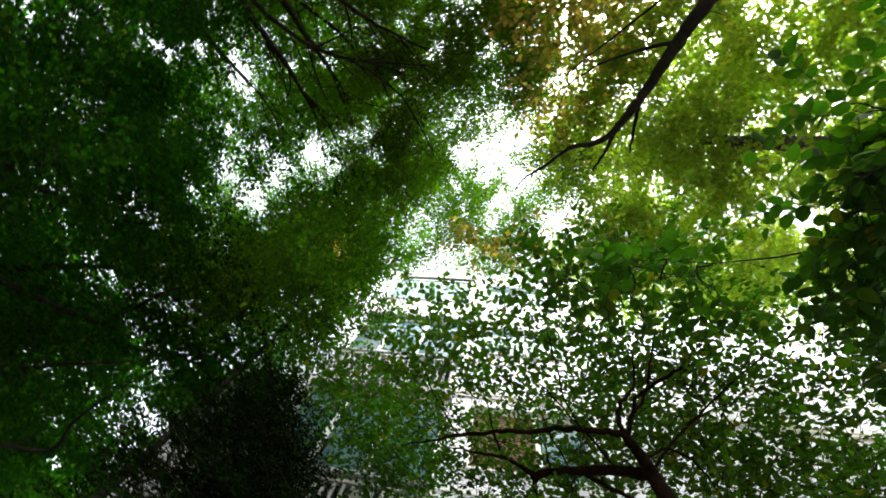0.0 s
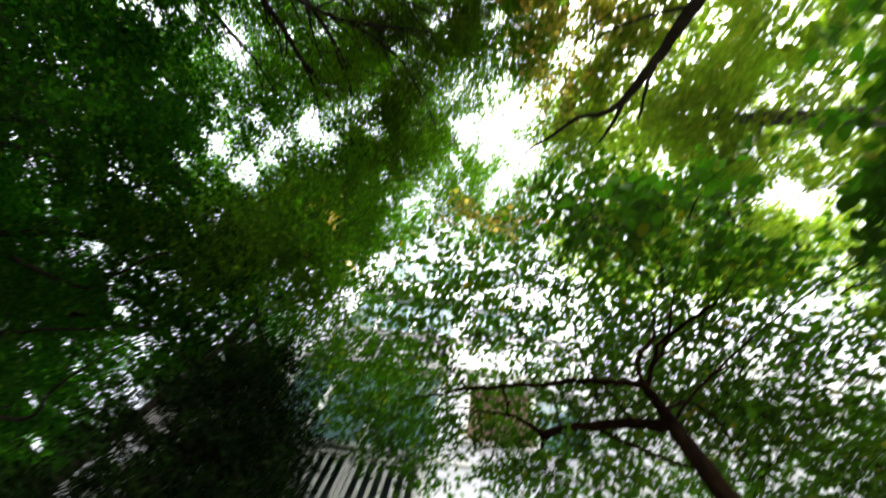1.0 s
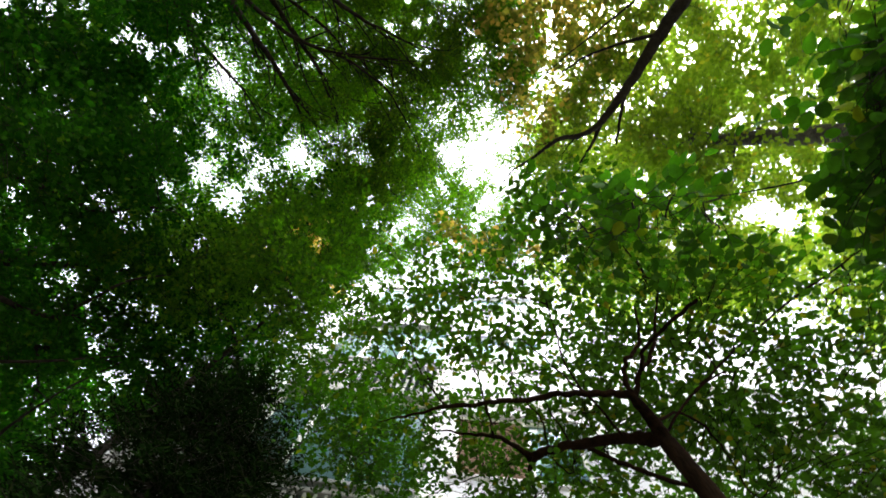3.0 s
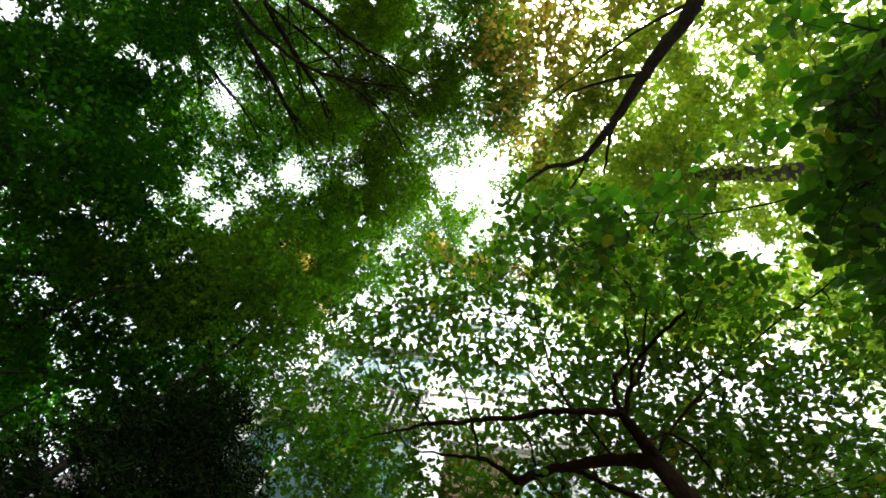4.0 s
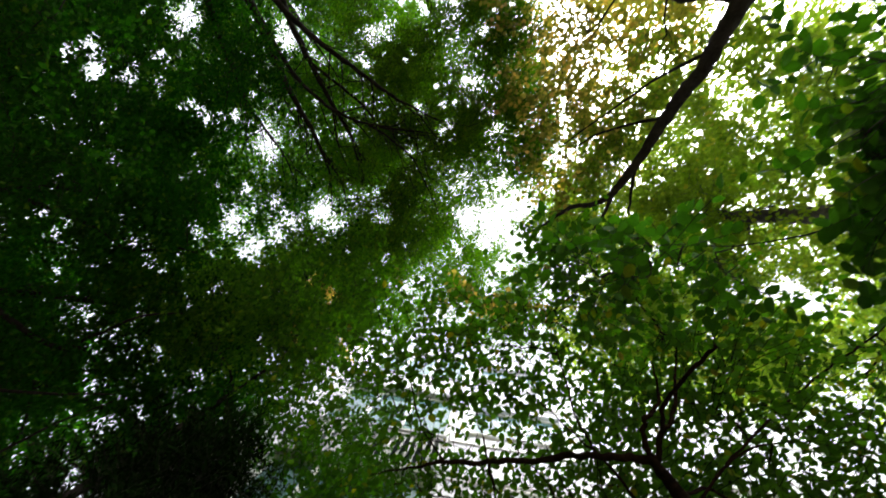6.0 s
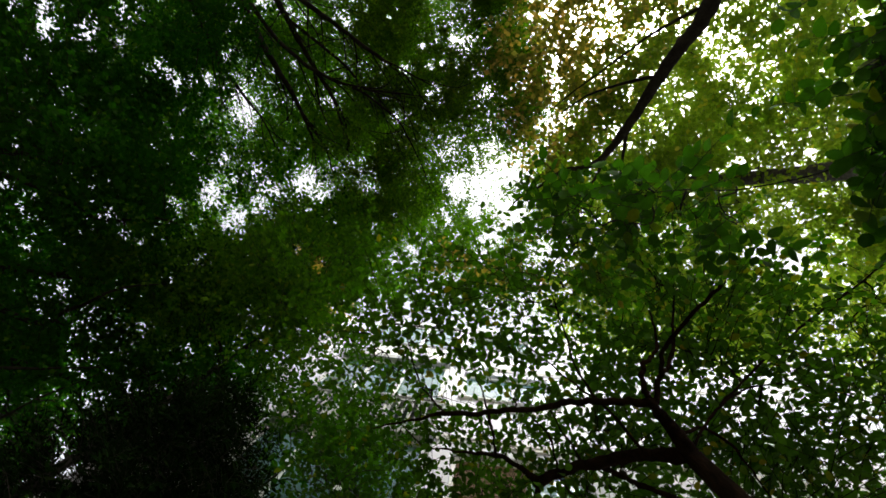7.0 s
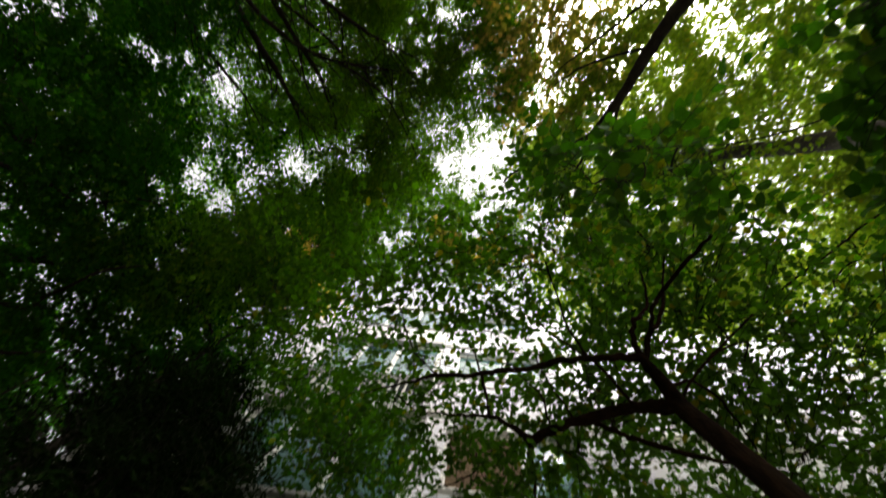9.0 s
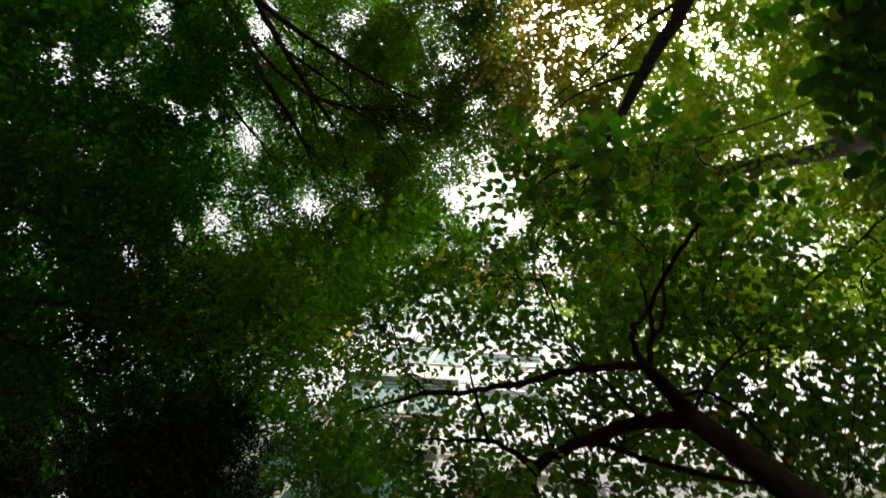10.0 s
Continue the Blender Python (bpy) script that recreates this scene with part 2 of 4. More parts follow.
# leaf outlines, base at the origin, one unit long, folded along the midrib
OVAL_LEAF = (np.array([(0, 0, 0), (0, 0.33, 0.0), (0, 0.7, -0.03), (0, 1.0, -0.12), (0.21, 0.1, 0.04), (0.34, 0.4, 0.07), (0.24, 0.76, 0.02),
                       (-0.21, 0.1, 0.04), (-0.34, 0.4, 0.07), (-0.24, 0.76, 0.02)]),
             np.array([(0, 4, 5, 1), (1, 5, 6, 2), (2, 6, 3, 3), (0, 1, 8, 7), (1, 2, 9, 8), (2, 3, 3, 9)]))
OVAL_TRIS = np.array([(0, 4, 5), (0, 5, 1), (1, 5, 6), (1, 6, 2), (2, 6, 3), (0, 1, 8), (0, 8, 7), (1, 2, 9), (1, 9, 8), (2, 3, 9)])
DIAMOND_LEAF = (np.array([(0, 0, 0), (0.38, 0.45, 0.06), (0, 1, -0.06), (-0.38, 0.45, 0.06)]), np.array([(0, 1, 2, 3)]))
NEEDLE = (np.array([(0, 0, 0), (0.11, 0.4, 0.0), (0, 1, 0.0), (-0.11, 0.4, 0.0)]), np.array([(0, 1, 2, 3)]))


def leaf_frames(start, way, length, per, size, rng, flat=0.4, spread=0.9):
    """Leaves set alternately along sprays: places (n, 3), turns (n, 3, 3) with columns side, ahead, up, and sizes (n)."""
    n = len(start)
    side = unit(np.cross(way, np.array([0, 0, 1.0])) + rng.normal(0, 0.15, (n, 3)))
    s = (np.arange(per) + 0.6) / per
    s = np.clip(s[None, :] + rng.normal(0, 0.05, (n, per)), 0.02, 1)
    hand = np.where(np.arange(per) % 2 == 0, 1.0, -1.0)[None, :, None]
    p = start[:, None] + way[:, None] * (s * length[:, None])[..., None]
    p[..., 2] -= 0.18 * length[:, None] * s ** 2
    ahead = unit(way[:, None] * 0.7 + side[:, None] * hand * spread + rng.normal(0, 0.28, (n, per, 3)))
    up = unit(np.array([0, 0, 1.0]) + rng.normal(0, flat, (n, per, 3)))
    across = unit(np.cross(ahead, up))
    up = np.cross(across, ahead)
    turn = np.stack([across, ahead, up], -1).reshape(-1, 3, 3)
    return p.reshape(-1, 3), turn, (size * rng.uniform(0.6, 1.15, (n * per)))


def leaf_mesh(outline, places, turns, sizes, tris=None):
    v0, f0 = outline
    f0 = f0 if tris is None else tris
    v = places[:, None] + np.einsum("nij,vj->nvi", turns, v0) * sizes[:, None, None]
    f = f0[None] + (np.arange(len(places)) * len(v0))[:, None, None]
    return v.reshape(-1, 3), f.reshape(-1, f0.shape[1])


def twig_mesh(start, way, length, thick):
    """Thin three-sided twigs under the sprays."""
    n = len(start)
    mid = start + way * (length * 0.5)[:, None]
    end = start + way * length[:, None]
    mid[:, 2] -= 0.045 * length
    end[:, 2] -= 0.18 * length
    side = unit(np.cross(way, np.array([0, 0, 1.0])))
    up = np.cross(side, way)
    rings = []
    for c, r in ((start - way * 0.05, thick), (mid, thick * 0.7), (end, thick * 0.25)):
        for a in (0.5, 2.6, 4.7):
            rings.append(c + (math.cos(a) * side + math.sin(a) * up) * r)
    v = np.stack(rings, 1)
    f0 = np.array([(a * 3 + j, a * 3 + (j + 1) % 3, a * 3 + 3 + (j + 1) % 3, a * 3 + 3 + j) for a in (0, 1) for j in range(3)])
    f = f0[None] + (np.arange(n) * 9)[:, None, None]
    return v.reshape(-1, 3), f.reshape(-1, 4)


# gaps where the sky shows, placed to fit the camera's view: x, y, radius at 8.5 m above the ground, and how open they
# are; cones spreading from the eye
VIEW_GAPS = [
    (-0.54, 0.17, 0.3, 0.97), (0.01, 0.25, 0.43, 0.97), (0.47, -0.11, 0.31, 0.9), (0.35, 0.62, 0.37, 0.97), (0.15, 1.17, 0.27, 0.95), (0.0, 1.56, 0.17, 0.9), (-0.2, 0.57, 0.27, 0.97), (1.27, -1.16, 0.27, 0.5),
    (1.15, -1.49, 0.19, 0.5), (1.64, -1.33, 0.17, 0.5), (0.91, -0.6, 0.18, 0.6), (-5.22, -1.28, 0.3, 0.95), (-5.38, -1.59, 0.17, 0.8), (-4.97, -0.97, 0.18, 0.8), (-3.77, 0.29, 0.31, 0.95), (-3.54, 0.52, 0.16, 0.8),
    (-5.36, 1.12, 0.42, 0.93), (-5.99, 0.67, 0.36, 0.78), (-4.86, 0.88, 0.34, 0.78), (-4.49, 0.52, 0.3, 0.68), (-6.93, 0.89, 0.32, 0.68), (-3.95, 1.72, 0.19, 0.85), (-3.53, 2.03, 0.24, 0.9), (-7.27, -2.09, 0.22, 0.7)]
VIEW_GAPS += [
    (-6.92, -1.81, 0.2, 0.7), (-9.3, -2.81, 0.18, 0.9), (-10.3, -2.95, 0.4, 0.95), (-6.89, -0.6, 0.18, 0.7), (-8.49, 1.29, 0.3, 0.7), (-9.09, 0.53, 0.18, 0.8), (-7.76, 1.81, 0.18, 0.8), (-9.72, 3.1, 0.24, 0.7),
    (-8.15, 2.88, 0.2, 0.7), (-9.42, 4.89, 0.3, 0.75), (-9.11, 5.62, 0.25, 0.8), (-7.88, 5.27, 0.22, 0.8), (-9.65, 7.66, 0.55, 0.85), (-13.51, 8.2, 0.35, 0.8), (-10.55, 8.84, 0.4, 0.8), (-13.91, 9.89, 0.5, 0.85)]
VIEW_GAPS += [
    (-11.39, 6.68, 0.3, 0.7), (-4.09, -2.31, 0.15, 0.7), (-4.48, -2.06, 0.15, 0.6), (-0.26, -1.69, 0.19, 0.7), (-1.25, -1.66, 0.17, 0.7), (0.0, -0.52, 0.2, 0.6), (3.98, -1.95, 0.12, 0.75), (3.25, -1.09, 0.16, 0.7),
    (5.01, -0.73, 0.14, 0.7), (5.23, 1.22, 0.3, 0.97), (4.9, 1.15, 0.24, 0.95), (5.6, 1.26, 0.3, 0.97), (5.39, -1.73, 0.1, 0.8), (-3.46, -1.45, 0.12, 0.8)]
# along the camera's sight line to the grey trunk, so that it shows
VIEW_GAPS += [(3.64, -0.11, 0.1, 0.6), (4.0, -0.1, 0.11, 0.6), (4.35, -0.1, 0.1, 0.5), (3.3, -0.15, 0.09, 0.5)]
VIEW_GAPS += [
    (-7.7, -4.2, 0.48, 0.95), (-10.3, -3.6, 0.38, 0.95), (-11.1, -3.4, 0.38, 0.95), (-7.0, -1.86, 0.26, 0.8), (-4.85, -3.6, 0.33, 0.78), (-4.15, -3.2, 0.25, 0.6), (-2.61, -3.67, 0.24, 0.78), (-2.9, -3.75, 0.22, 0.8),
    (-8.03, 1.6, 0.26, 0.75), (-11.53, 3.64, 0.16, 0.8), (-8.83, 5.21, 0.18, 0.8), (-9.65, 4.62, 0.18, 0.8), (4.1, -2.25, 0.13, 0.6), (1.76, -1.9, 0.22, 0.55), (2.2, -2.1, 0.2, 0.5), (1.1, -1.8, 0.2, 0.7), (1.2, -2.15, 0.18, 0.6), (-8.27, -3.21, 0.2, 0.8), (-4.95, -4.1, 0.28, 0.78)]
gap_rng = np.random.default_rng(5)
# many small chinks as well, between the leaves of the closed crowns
VIEW_GAPS = np.vstack([VIEW_GAPS, np.column_stack([gap_rng.uniform(-11.5, -1.2, 60), gap_rng.uniform(-4.5, 7.5, 60), gap_rng.uniform(0.1, 0.2, 60), gap_rng.uniform(0.6, 0.9, 60)]),
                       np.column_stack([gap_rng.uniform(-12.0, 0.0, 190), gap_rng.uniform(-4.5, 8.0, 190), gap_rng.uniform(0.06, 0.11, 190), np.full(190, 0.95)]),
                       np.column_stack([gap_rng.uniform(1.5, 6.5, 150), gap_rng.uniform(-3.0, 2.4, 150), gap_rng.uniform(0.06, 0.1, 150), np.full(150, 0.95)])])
# mean place of the camera, the tip of the gap cones
GAP_EYE = np.array([0.06, 0.85, 1.56])


def in_view_gap(p, soft, rng, reach=1.0):
    """True for places inside a gap cone that spreads from the camera's mean eye point."""
    grow = (p[:, 2] - GAP_EYE[2]) / 6.94
    flat = (p[:, :2] - GAP_EYE[:2]) / grow[:, None] + GAP_EYE[:2]
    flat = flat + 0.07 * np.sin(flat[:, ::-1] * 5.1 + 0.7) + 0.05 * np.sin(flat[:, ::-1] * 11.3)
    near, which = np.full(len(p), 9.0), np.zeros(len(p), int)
    for k, (x, y, r, _) in enumerate(VIEW_GAPS):
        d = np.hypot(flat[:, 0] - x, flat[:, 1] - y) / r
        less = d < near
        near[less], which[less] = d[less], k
    return (near < reach + rng.normal(0, soft, len(p))) & (rng.uniform(0, 1, len(p)) < VIEW_GAPS[which, 3])


def clumped(p, rng, share=0.32):
    """True for places to be left bare, so that a crown has solid masses and looser parts."""
    f = p / np.array([1.0, 1.0, 1.6])
    g = np.sin(f[:, 0] * 2.3 + 1.7 * np.sin(f[:, 1] * 1.1)) + np.sin(f[:, 1] * 2.9 + 1.3 * np.sin(f[:, 2] * 1.7 + 0.5)) + np.sin((f[:, 0] + f[:, 1]) * 4.3 + f[:, 2] * 2.1)
    return rng.uniform(0, 1, len(p)) < np.clip(share - 0.3 * g, 0.0, 0.85)


def ball(n, rng, inner=0.0):
    v = unit(rng.normal(0, 1, (n, 3)))
    return v * (inner + (1 - inner) * rng.uniform(0, 1, (n, 1)) ** (1 / 2.2))


def tree(name, label, category, trunk, limbs, boughs, bark, leaf, per_bough, outline, size, per=7, spray=0.5, twig=0.003, seed=1,
         flat=0.4, gaps=False, sub=4, branch_r=0.02, tris=None, single=None, singles=None, twig_every=1, loose=0.28):
    """A tree with a tapered trunk, limbs, branches to each bough and leafy sprays on the boughs. boughs: rows of x, y, z, rx, ry, rz."""
    rng = np.random.default_rng(seed)
    root = tagged(new(name), label, category)
    root.location = (trunk[0][0], trunk[0][1], 0)
    off = np.array([trunk[0][0], trunk[0][1], 0.0])
    v, f = tube(trunk, 14, 8, 0.035, rng=rng)
    mesh_part("trunk", v - off, f, bark, root)
    spine = [curve_points(trunk, 8)]
    for limb in limbs:
        v, f = tube(limb, 10, 8, 0.1, 0.004, rng=rng)
        mesh_part("limb", v - off, f, bark, root)
        spine.append(curve_points(limb, 8))
    spine = np.vstack(spine)
    boughs = np.array([(*b, 1.0)[:7] for b in boughs], float)
    tubes, starts, ways = [], [], []
    near_first = [np.linalg.norm(spine[:, :3] - b[:3], axis=1).min() for b in boughs]
    for b in boughs[np.argsort(near_first)]:
        centre, radii = b[:3], b[3:6]
        d = np.linalg.norm((spine[:, :3] - centre) * (1, 1, 0.8), axis=1) + 0.6 * np.maximum(0, spine[:, 2] - centre[2])
        s = spine[d.argmin()]
        r0 = max(min(s[3] * 0.7, branch_r), 0.006)
        bend = (s[:3] * 0.5 + centre * 0.5) + np.array([0, 0, 0.12 * np.linalg.norm(centre - s[:3])]) + rng.normal(0, 0.06, 3)
        main = [(*s[:3], r0), (*bend, r0 * 0.7), (*centre, r0 * 0.4)]
        tubes.append(tube(main, 6, 5, 0.08, 0.008, rng=rng))
        spine = np.vstack([spine, curve_points(main, 5)[3:]])
        for q in ball(sub, rng, 0.5) * radii:
            away = centre + q
            root_at = curve_points(main, 5)[rng.integers(4, 10)]
            tubes.append(tube([(*root_at[:3], r0 * 0.5), (*(0.5 * (root_at[:3] + away) + rng.normal(0, 0.04, 3)), r0 * 0.3), (*away, 0.002)], 4, 4, 0.05, 0.01, rng=rng))
        n = int(per_bough * b[6])
        q = ball(n, rng)
        at = centre + q * radii
        out = q * (1, 1, 0.25) + rng.normal(0, 0.45, (n, 3)) * (1, 1, 0.35)
        outward = unit((centre - s[:3]) * (1, 1, 0.2)) * 0.35
        starts.append(at)
        ways.append(unit(out + outward))
    v, f = joined(tubes)
    tagged(mesh_part("branchwork", v - off, f, bark, root), kind="stuff")
    start, way = np.vstack(starts), np.vstack(ways)
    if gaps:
        keep = ~in_view_gap(start + way * spray * 0.5, 0.3, rng, 0.7) & ~clumped(start, rng, loose)
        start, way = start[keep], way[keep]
    length = spray * rng.uniform(0.6, 1.25, len(start))
    start2 = start[::twig_every]
    v, f = twig_mesh(start2, way[::twig_every], length[::twig_every], np.full((len(start2), 1), twig))
    tagged(mesh_part("twigwork", v - off, f, bark, root), kind="stuff")
    p, turn, sz = leaf_frames(start, way, length, per, size, rng, flat)
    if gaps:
        keep = ~in_view_gap(p, 0.4, rng)
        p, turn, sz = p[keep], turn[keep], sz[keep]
    if single is not None:
        # the lowest leaves over the path are objects of their own
        chosen = np.argsort(p[:, 2] + 0.25 * np.abs(p[:, 0] - singles[0]) + 0.25 * np.abs(p[:, 1] - singles[1]))[:300]
        one = None
        for i in chosen:
            if one is None:
                ob = mesh_part("leaf", outline[0], tris, single, root)
                one = ob.data
            else:
                ob = new("leaf", one)
                ob.parent = root
            m = Matrix([list(r) for r in turn[i] * sz[i]]).to_4x4()
            m.translation = p[i] - off
            ob.matrix_local = m
        rest = np.ones(len(p), bool)
        rest[chosen] = False
        p, turn, sz = p[rest], turn[rest], sz[rest]
    v, f = leaf_mesh(outline, p, turn, sz, tris)
    tagged(mesh_part("crown", v - off, f, leaf, root), kind="stuff")
    return root


def crown_boughs(n, box, radii, seed, share=(1.0, 1.0), dome=0.0):
    """Boughs spread evenly through a box of space x0, x1, y0, y1, z0, z1, the lower ones towards its rim when domed."""
    rng = np.random.default_rng(seed)
    x0, x1, y0, y1, z0, z1 = box
    # one bough in each cell of a jittered grid, so that the crown is even
    wide, deep = x1 - x0, y1 - y0
    nx = max(1, round(math.sqrt(n * wide / deep)))
    ny = max(1, math.ceil(n / nx))
    pts = []
    for k in range(nx * ny):
        p = np.array([x0 + wide * (k % nx + rng.uniform(-0.1, 1.1)) / nx, y0 + deep * (k // nx + rng.uniform(-0.1, 1.1)) / ny, rng.uniform(z0, z1)])
        u = math.hypot((2 * p[0] - x0 - x1) / wide, (2 * p[1] - y0 - y1) / deep)
        p[2] -= dome * u * u
        pts.append((*p, *(np.array(radii) * rng.uniform(0.8, 1.25)), rng.uniform(*share)))
    return pts


# ---- ground ----
bm = bmesh.new()
bmesh.ops.create_grid(bm, x_segments=60, y_segments=60, size=1.0)
for v in bm.verts:
    # finer steps near the path, one sheet out to the horizon
    v.co.x = math.copysign(abs(v.co.x) ** 3 * 2500, v.co.x)
    v.co.y = math.copysign(abs(v.co.y) ** 3 * 2500, v.co.y)
    d = math.hypot(v.co.x, v.co.y)
    v.co.z = 0.05 * noise.noise(v.co * 0.6) * min(1.0, max(0.0, (30 - d) / 20)) - 0.03
tagged(part("ground", bm, M_GROUND), "brown woodland floor with leaf litter and moss", "ground", kind="structure")

# ---- apartment building ----
FACE = 4.2                       # the front of the facade
FLOORS = (1.0, 3.8, 6.6, 9.4)    # heights of the floors
TOP = 12.4
LEFT, RIGHT = -4.6, 9.0
LOGGIA = (-3.1, -0.55)
BAYS = ((-0.22, 1.55),)
building = tagged(new("apartment_building"), "white rendered apartment building with glazed loggias behind the trees", "building")
building.location = (0, FACE, 0)


def wall_pieces():
    """The front wall, with the openings left free, in panels a storey high."""
    for n, z in enumerate(FLOORS):
        z1 = FLOORS[n + 1] if n + 1 < len(FLOORS) else TOP
        yield LEFT, LOGGIA[0], z, z1
        x = LOGGIA[1]
        for a, b in BAYS:
            yield x, a, z, z1
            yield a, b, z, z + 1.33
            yield a, b, z + 2.53, z1
            x = b
        yield x, RIGHT, z, z1


for n, (x0, x1, z0, z1) in enumerate(wall_pieces()):
    bm = bmesh.new()
    bevel_box(bm, x0 + 0.004, x1 - 0.004, 0, 0.3, z0 + 0.006, z1 - 0.006, 0.008)
    part("wall_panel", bm, M_WALL, building)
bm = bmesh.new()
bevel_box(bm, LEFT, RIGHT, 0.0, 0.3, -0.2, FLOORS[0], 0.01)
part("plinth", bm, M_WALL, building)
bm = bmesh.new()
bevel_box(bm, LEFT, LEFT + 0.3, 0.31, 9.0, -0.2, TOP, 0.01)
bevel_box(bm, RIGHT - 0.3, RIGHT, 0.31, 9.0, -0.2, TOP, 0.01)
bevel_box(bm, LEFT + 0.31, RIGHT - 0.31, 8.7, 9.0, -0.2, TOP, 0.01)
part("outer_walls", bm, M_WALL, building)
bm = bmesh.new()
bevel_box(bm, LEFT - 0.02, RIGHT + 0.02, 0.02, 9.1, TOP + 0.005, TOP + 0.2, 0.02)
part("roof", bm, M_ROOF, building, "flat dark roof with a white edge")
bm = bmesh.new()
bevel_box(bm, LEFT - 0.03, RIGHT + 0.03, -0.03, 0.015, TOP + 0.006, TOP + 0.24, 0.006)
part("roof_edge", bm, M_TRIM, building)
for z in FLOORS[1:]:
    bm = bmesh.new()
    bevel_box(bm, LEFT + 0.31, RIGHT - 0.31, 1.21, 8.69, z - 0.2, z - 0.01, 0)
    part("floor_slab", bm, M_INNER, building)
bm = bmesh.new()
bevel_box(bm, LEFT + 0.31, RIGHT - 0.31, 1.1, 1.2, 0.0, TOP - 0.02, 0)
part("inner_wall", bm, M_INNER, building)


for z in FLOORS[1:]:
    for dz, out in ((-0.02, 0.05), (0.95, 0.03), (2.72, 0.03)):
        bm = bmesh.new()
        bevel_box(bm, LOGGIA[1] + 0.01, RIGHT - 0.01, -out, -0.003, z + dz, z + dz + 0.07, 0.008)
        part("string_course", bm, M_TRIM, building)


def window(z, a, b, shutter):
    win = new("window")
    win.parent = building
    win.location = (a, 0, z + 1.33)
    w, h, f = b - a, 1.2, 0.06
    bm = bmesh.new()
    for x0, x1, z0, z1 in ((0.003, f, 0.003, h - 0.003), (w - f, w - 0.003, 0.003, h - 0.003), (f, w - f, 0.003, f), (f, w - f, h - f, h - 0.003), (w * 0.56, w * 0.56 + 0.07, f, h - f)):
        bevel_box(bm, x0, x1, 0.08, 0.15, z0, z1, 0.005)
    part("window_frame", bm, M_TRIM, win)
    bm = bmesh.new()
    bevel_box(bm, -0.06, w + 0.06, -0.06, 0.06, -0.045, -0.005, 0.006)
    part("window_sill", bm, M_TRIM, win)
    for x0, x1 in ((f, w * 0.56), (w * 0.56 + 0.07, w - f)):
        bm = bmesh.new()
        bevel_box(bm, x0 + 0.002, x1 - 0.002, 0.11, 0.118, f + 0.002, h - f - 0.002, 0)
        part("pane", bm, M_GLASS, win)
    if shutter:
        bm = bmesh.new()
        x0, x1, rows = f + 0.004, w * 0.56 - 0.004, []
        for k in range(48):
            zz = f + 0.004 + k * (h - 2 * f - 0.008) / 47
            yy = 0.085 if k % 2 else 0.097
            rows.append([bm.verts.new((x, y, zz)) for x, y in ((x0, yy), (x1, yy), (x1, 0.105), (x0, 0.105))])
        for lo, hi in zip(rows, rows[1:]):
            for j in range(4):
                bm.faces.new((lo[j], lo[(j + 1) % 4], hi[(j + 1) % 4], hi[j]))
        part("shutter", bm, M_SHUTTER, win, "closed brown slatted shutter")


def balcony(z, top, boarded=False):
    """A glazed loggia: slab and white balusters under a double rail, their paint greyed for shade, posts and panes
    above.
    """
    bal = new("balcony")
    bal.parent = building
    bal.location = (0, 0, z)
    x0, x1 = LOGGIA
    h = top - z
    bm = bmesh.new()
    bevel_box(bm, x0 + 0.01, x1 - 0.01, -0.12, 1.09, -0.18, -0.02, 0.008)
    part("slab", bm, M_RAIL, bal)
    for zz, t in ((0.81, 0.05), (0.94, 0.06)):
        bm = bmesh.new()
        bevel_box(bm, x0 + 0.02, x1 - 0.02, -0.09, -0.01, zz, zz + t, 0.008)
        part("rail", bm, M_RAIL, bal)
    for x in (x0 + 0.06, -2.3, -1.5, x1 - 0.06):
        bm = bmesh.new()
        bevel_box(bm, x - 0.045, x + 0.045, -0.004, 0.08, -0.015, h - 0.2, 0.008)
        part("post", bm, M_TRIM, bal)
    edges = (x0 + 0.06, -2.3, -1.5, x1 - 0.06)
    for a, b in zip(edges, edges[1:]):
        bm = bmesh.new()
        bevel_box(bm, a + 0.05, b - 0.05, 0.03, 0.04, 1.01, h - 0.26, 0)
        part("pane", bm, M_GLASS, bal)
        bm = bmesh.new()
        bevel_box(bm, a + 0.047, b - 0.047, 0.0, 0.07, h - 0.255, h - 0.2, 0.005)
        part("head_rail", bm, M_TRIM, bal)
    if boarded:
        for k in range(5):
            bm = bmesh.new()
            bevel_box(bm, x0 + 0.02, x1 - 0.02, -0.075, -0.045, -0.01 + k * 0.163, 0.14 + k * 0.163, 0.006)
            part("board", bm, M_TRIM, bal)
        return
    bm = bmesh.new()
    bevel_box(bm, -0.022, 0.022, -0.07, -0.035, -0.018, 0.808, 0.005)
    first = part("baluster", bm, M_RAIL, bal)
    n = 20
    for k in range(n):
        ob = first if k == 0 else new("baluster", first.data)
        ob.parent = bal
        ob.location = (x0 + 0.1 + k * (x1 - x0 - 0.2) / (n - 1), 0, 0)


for n, z in enumerate(FLOORS):
    top = FLOORS[n + 1] if n + 1 < len(FLOORS) else TOP
    balcony(z, top, n == len(FLOORS) - 1)
    for a, b in BAYS:
        window(z, a, b, n == 1 and a < 0)

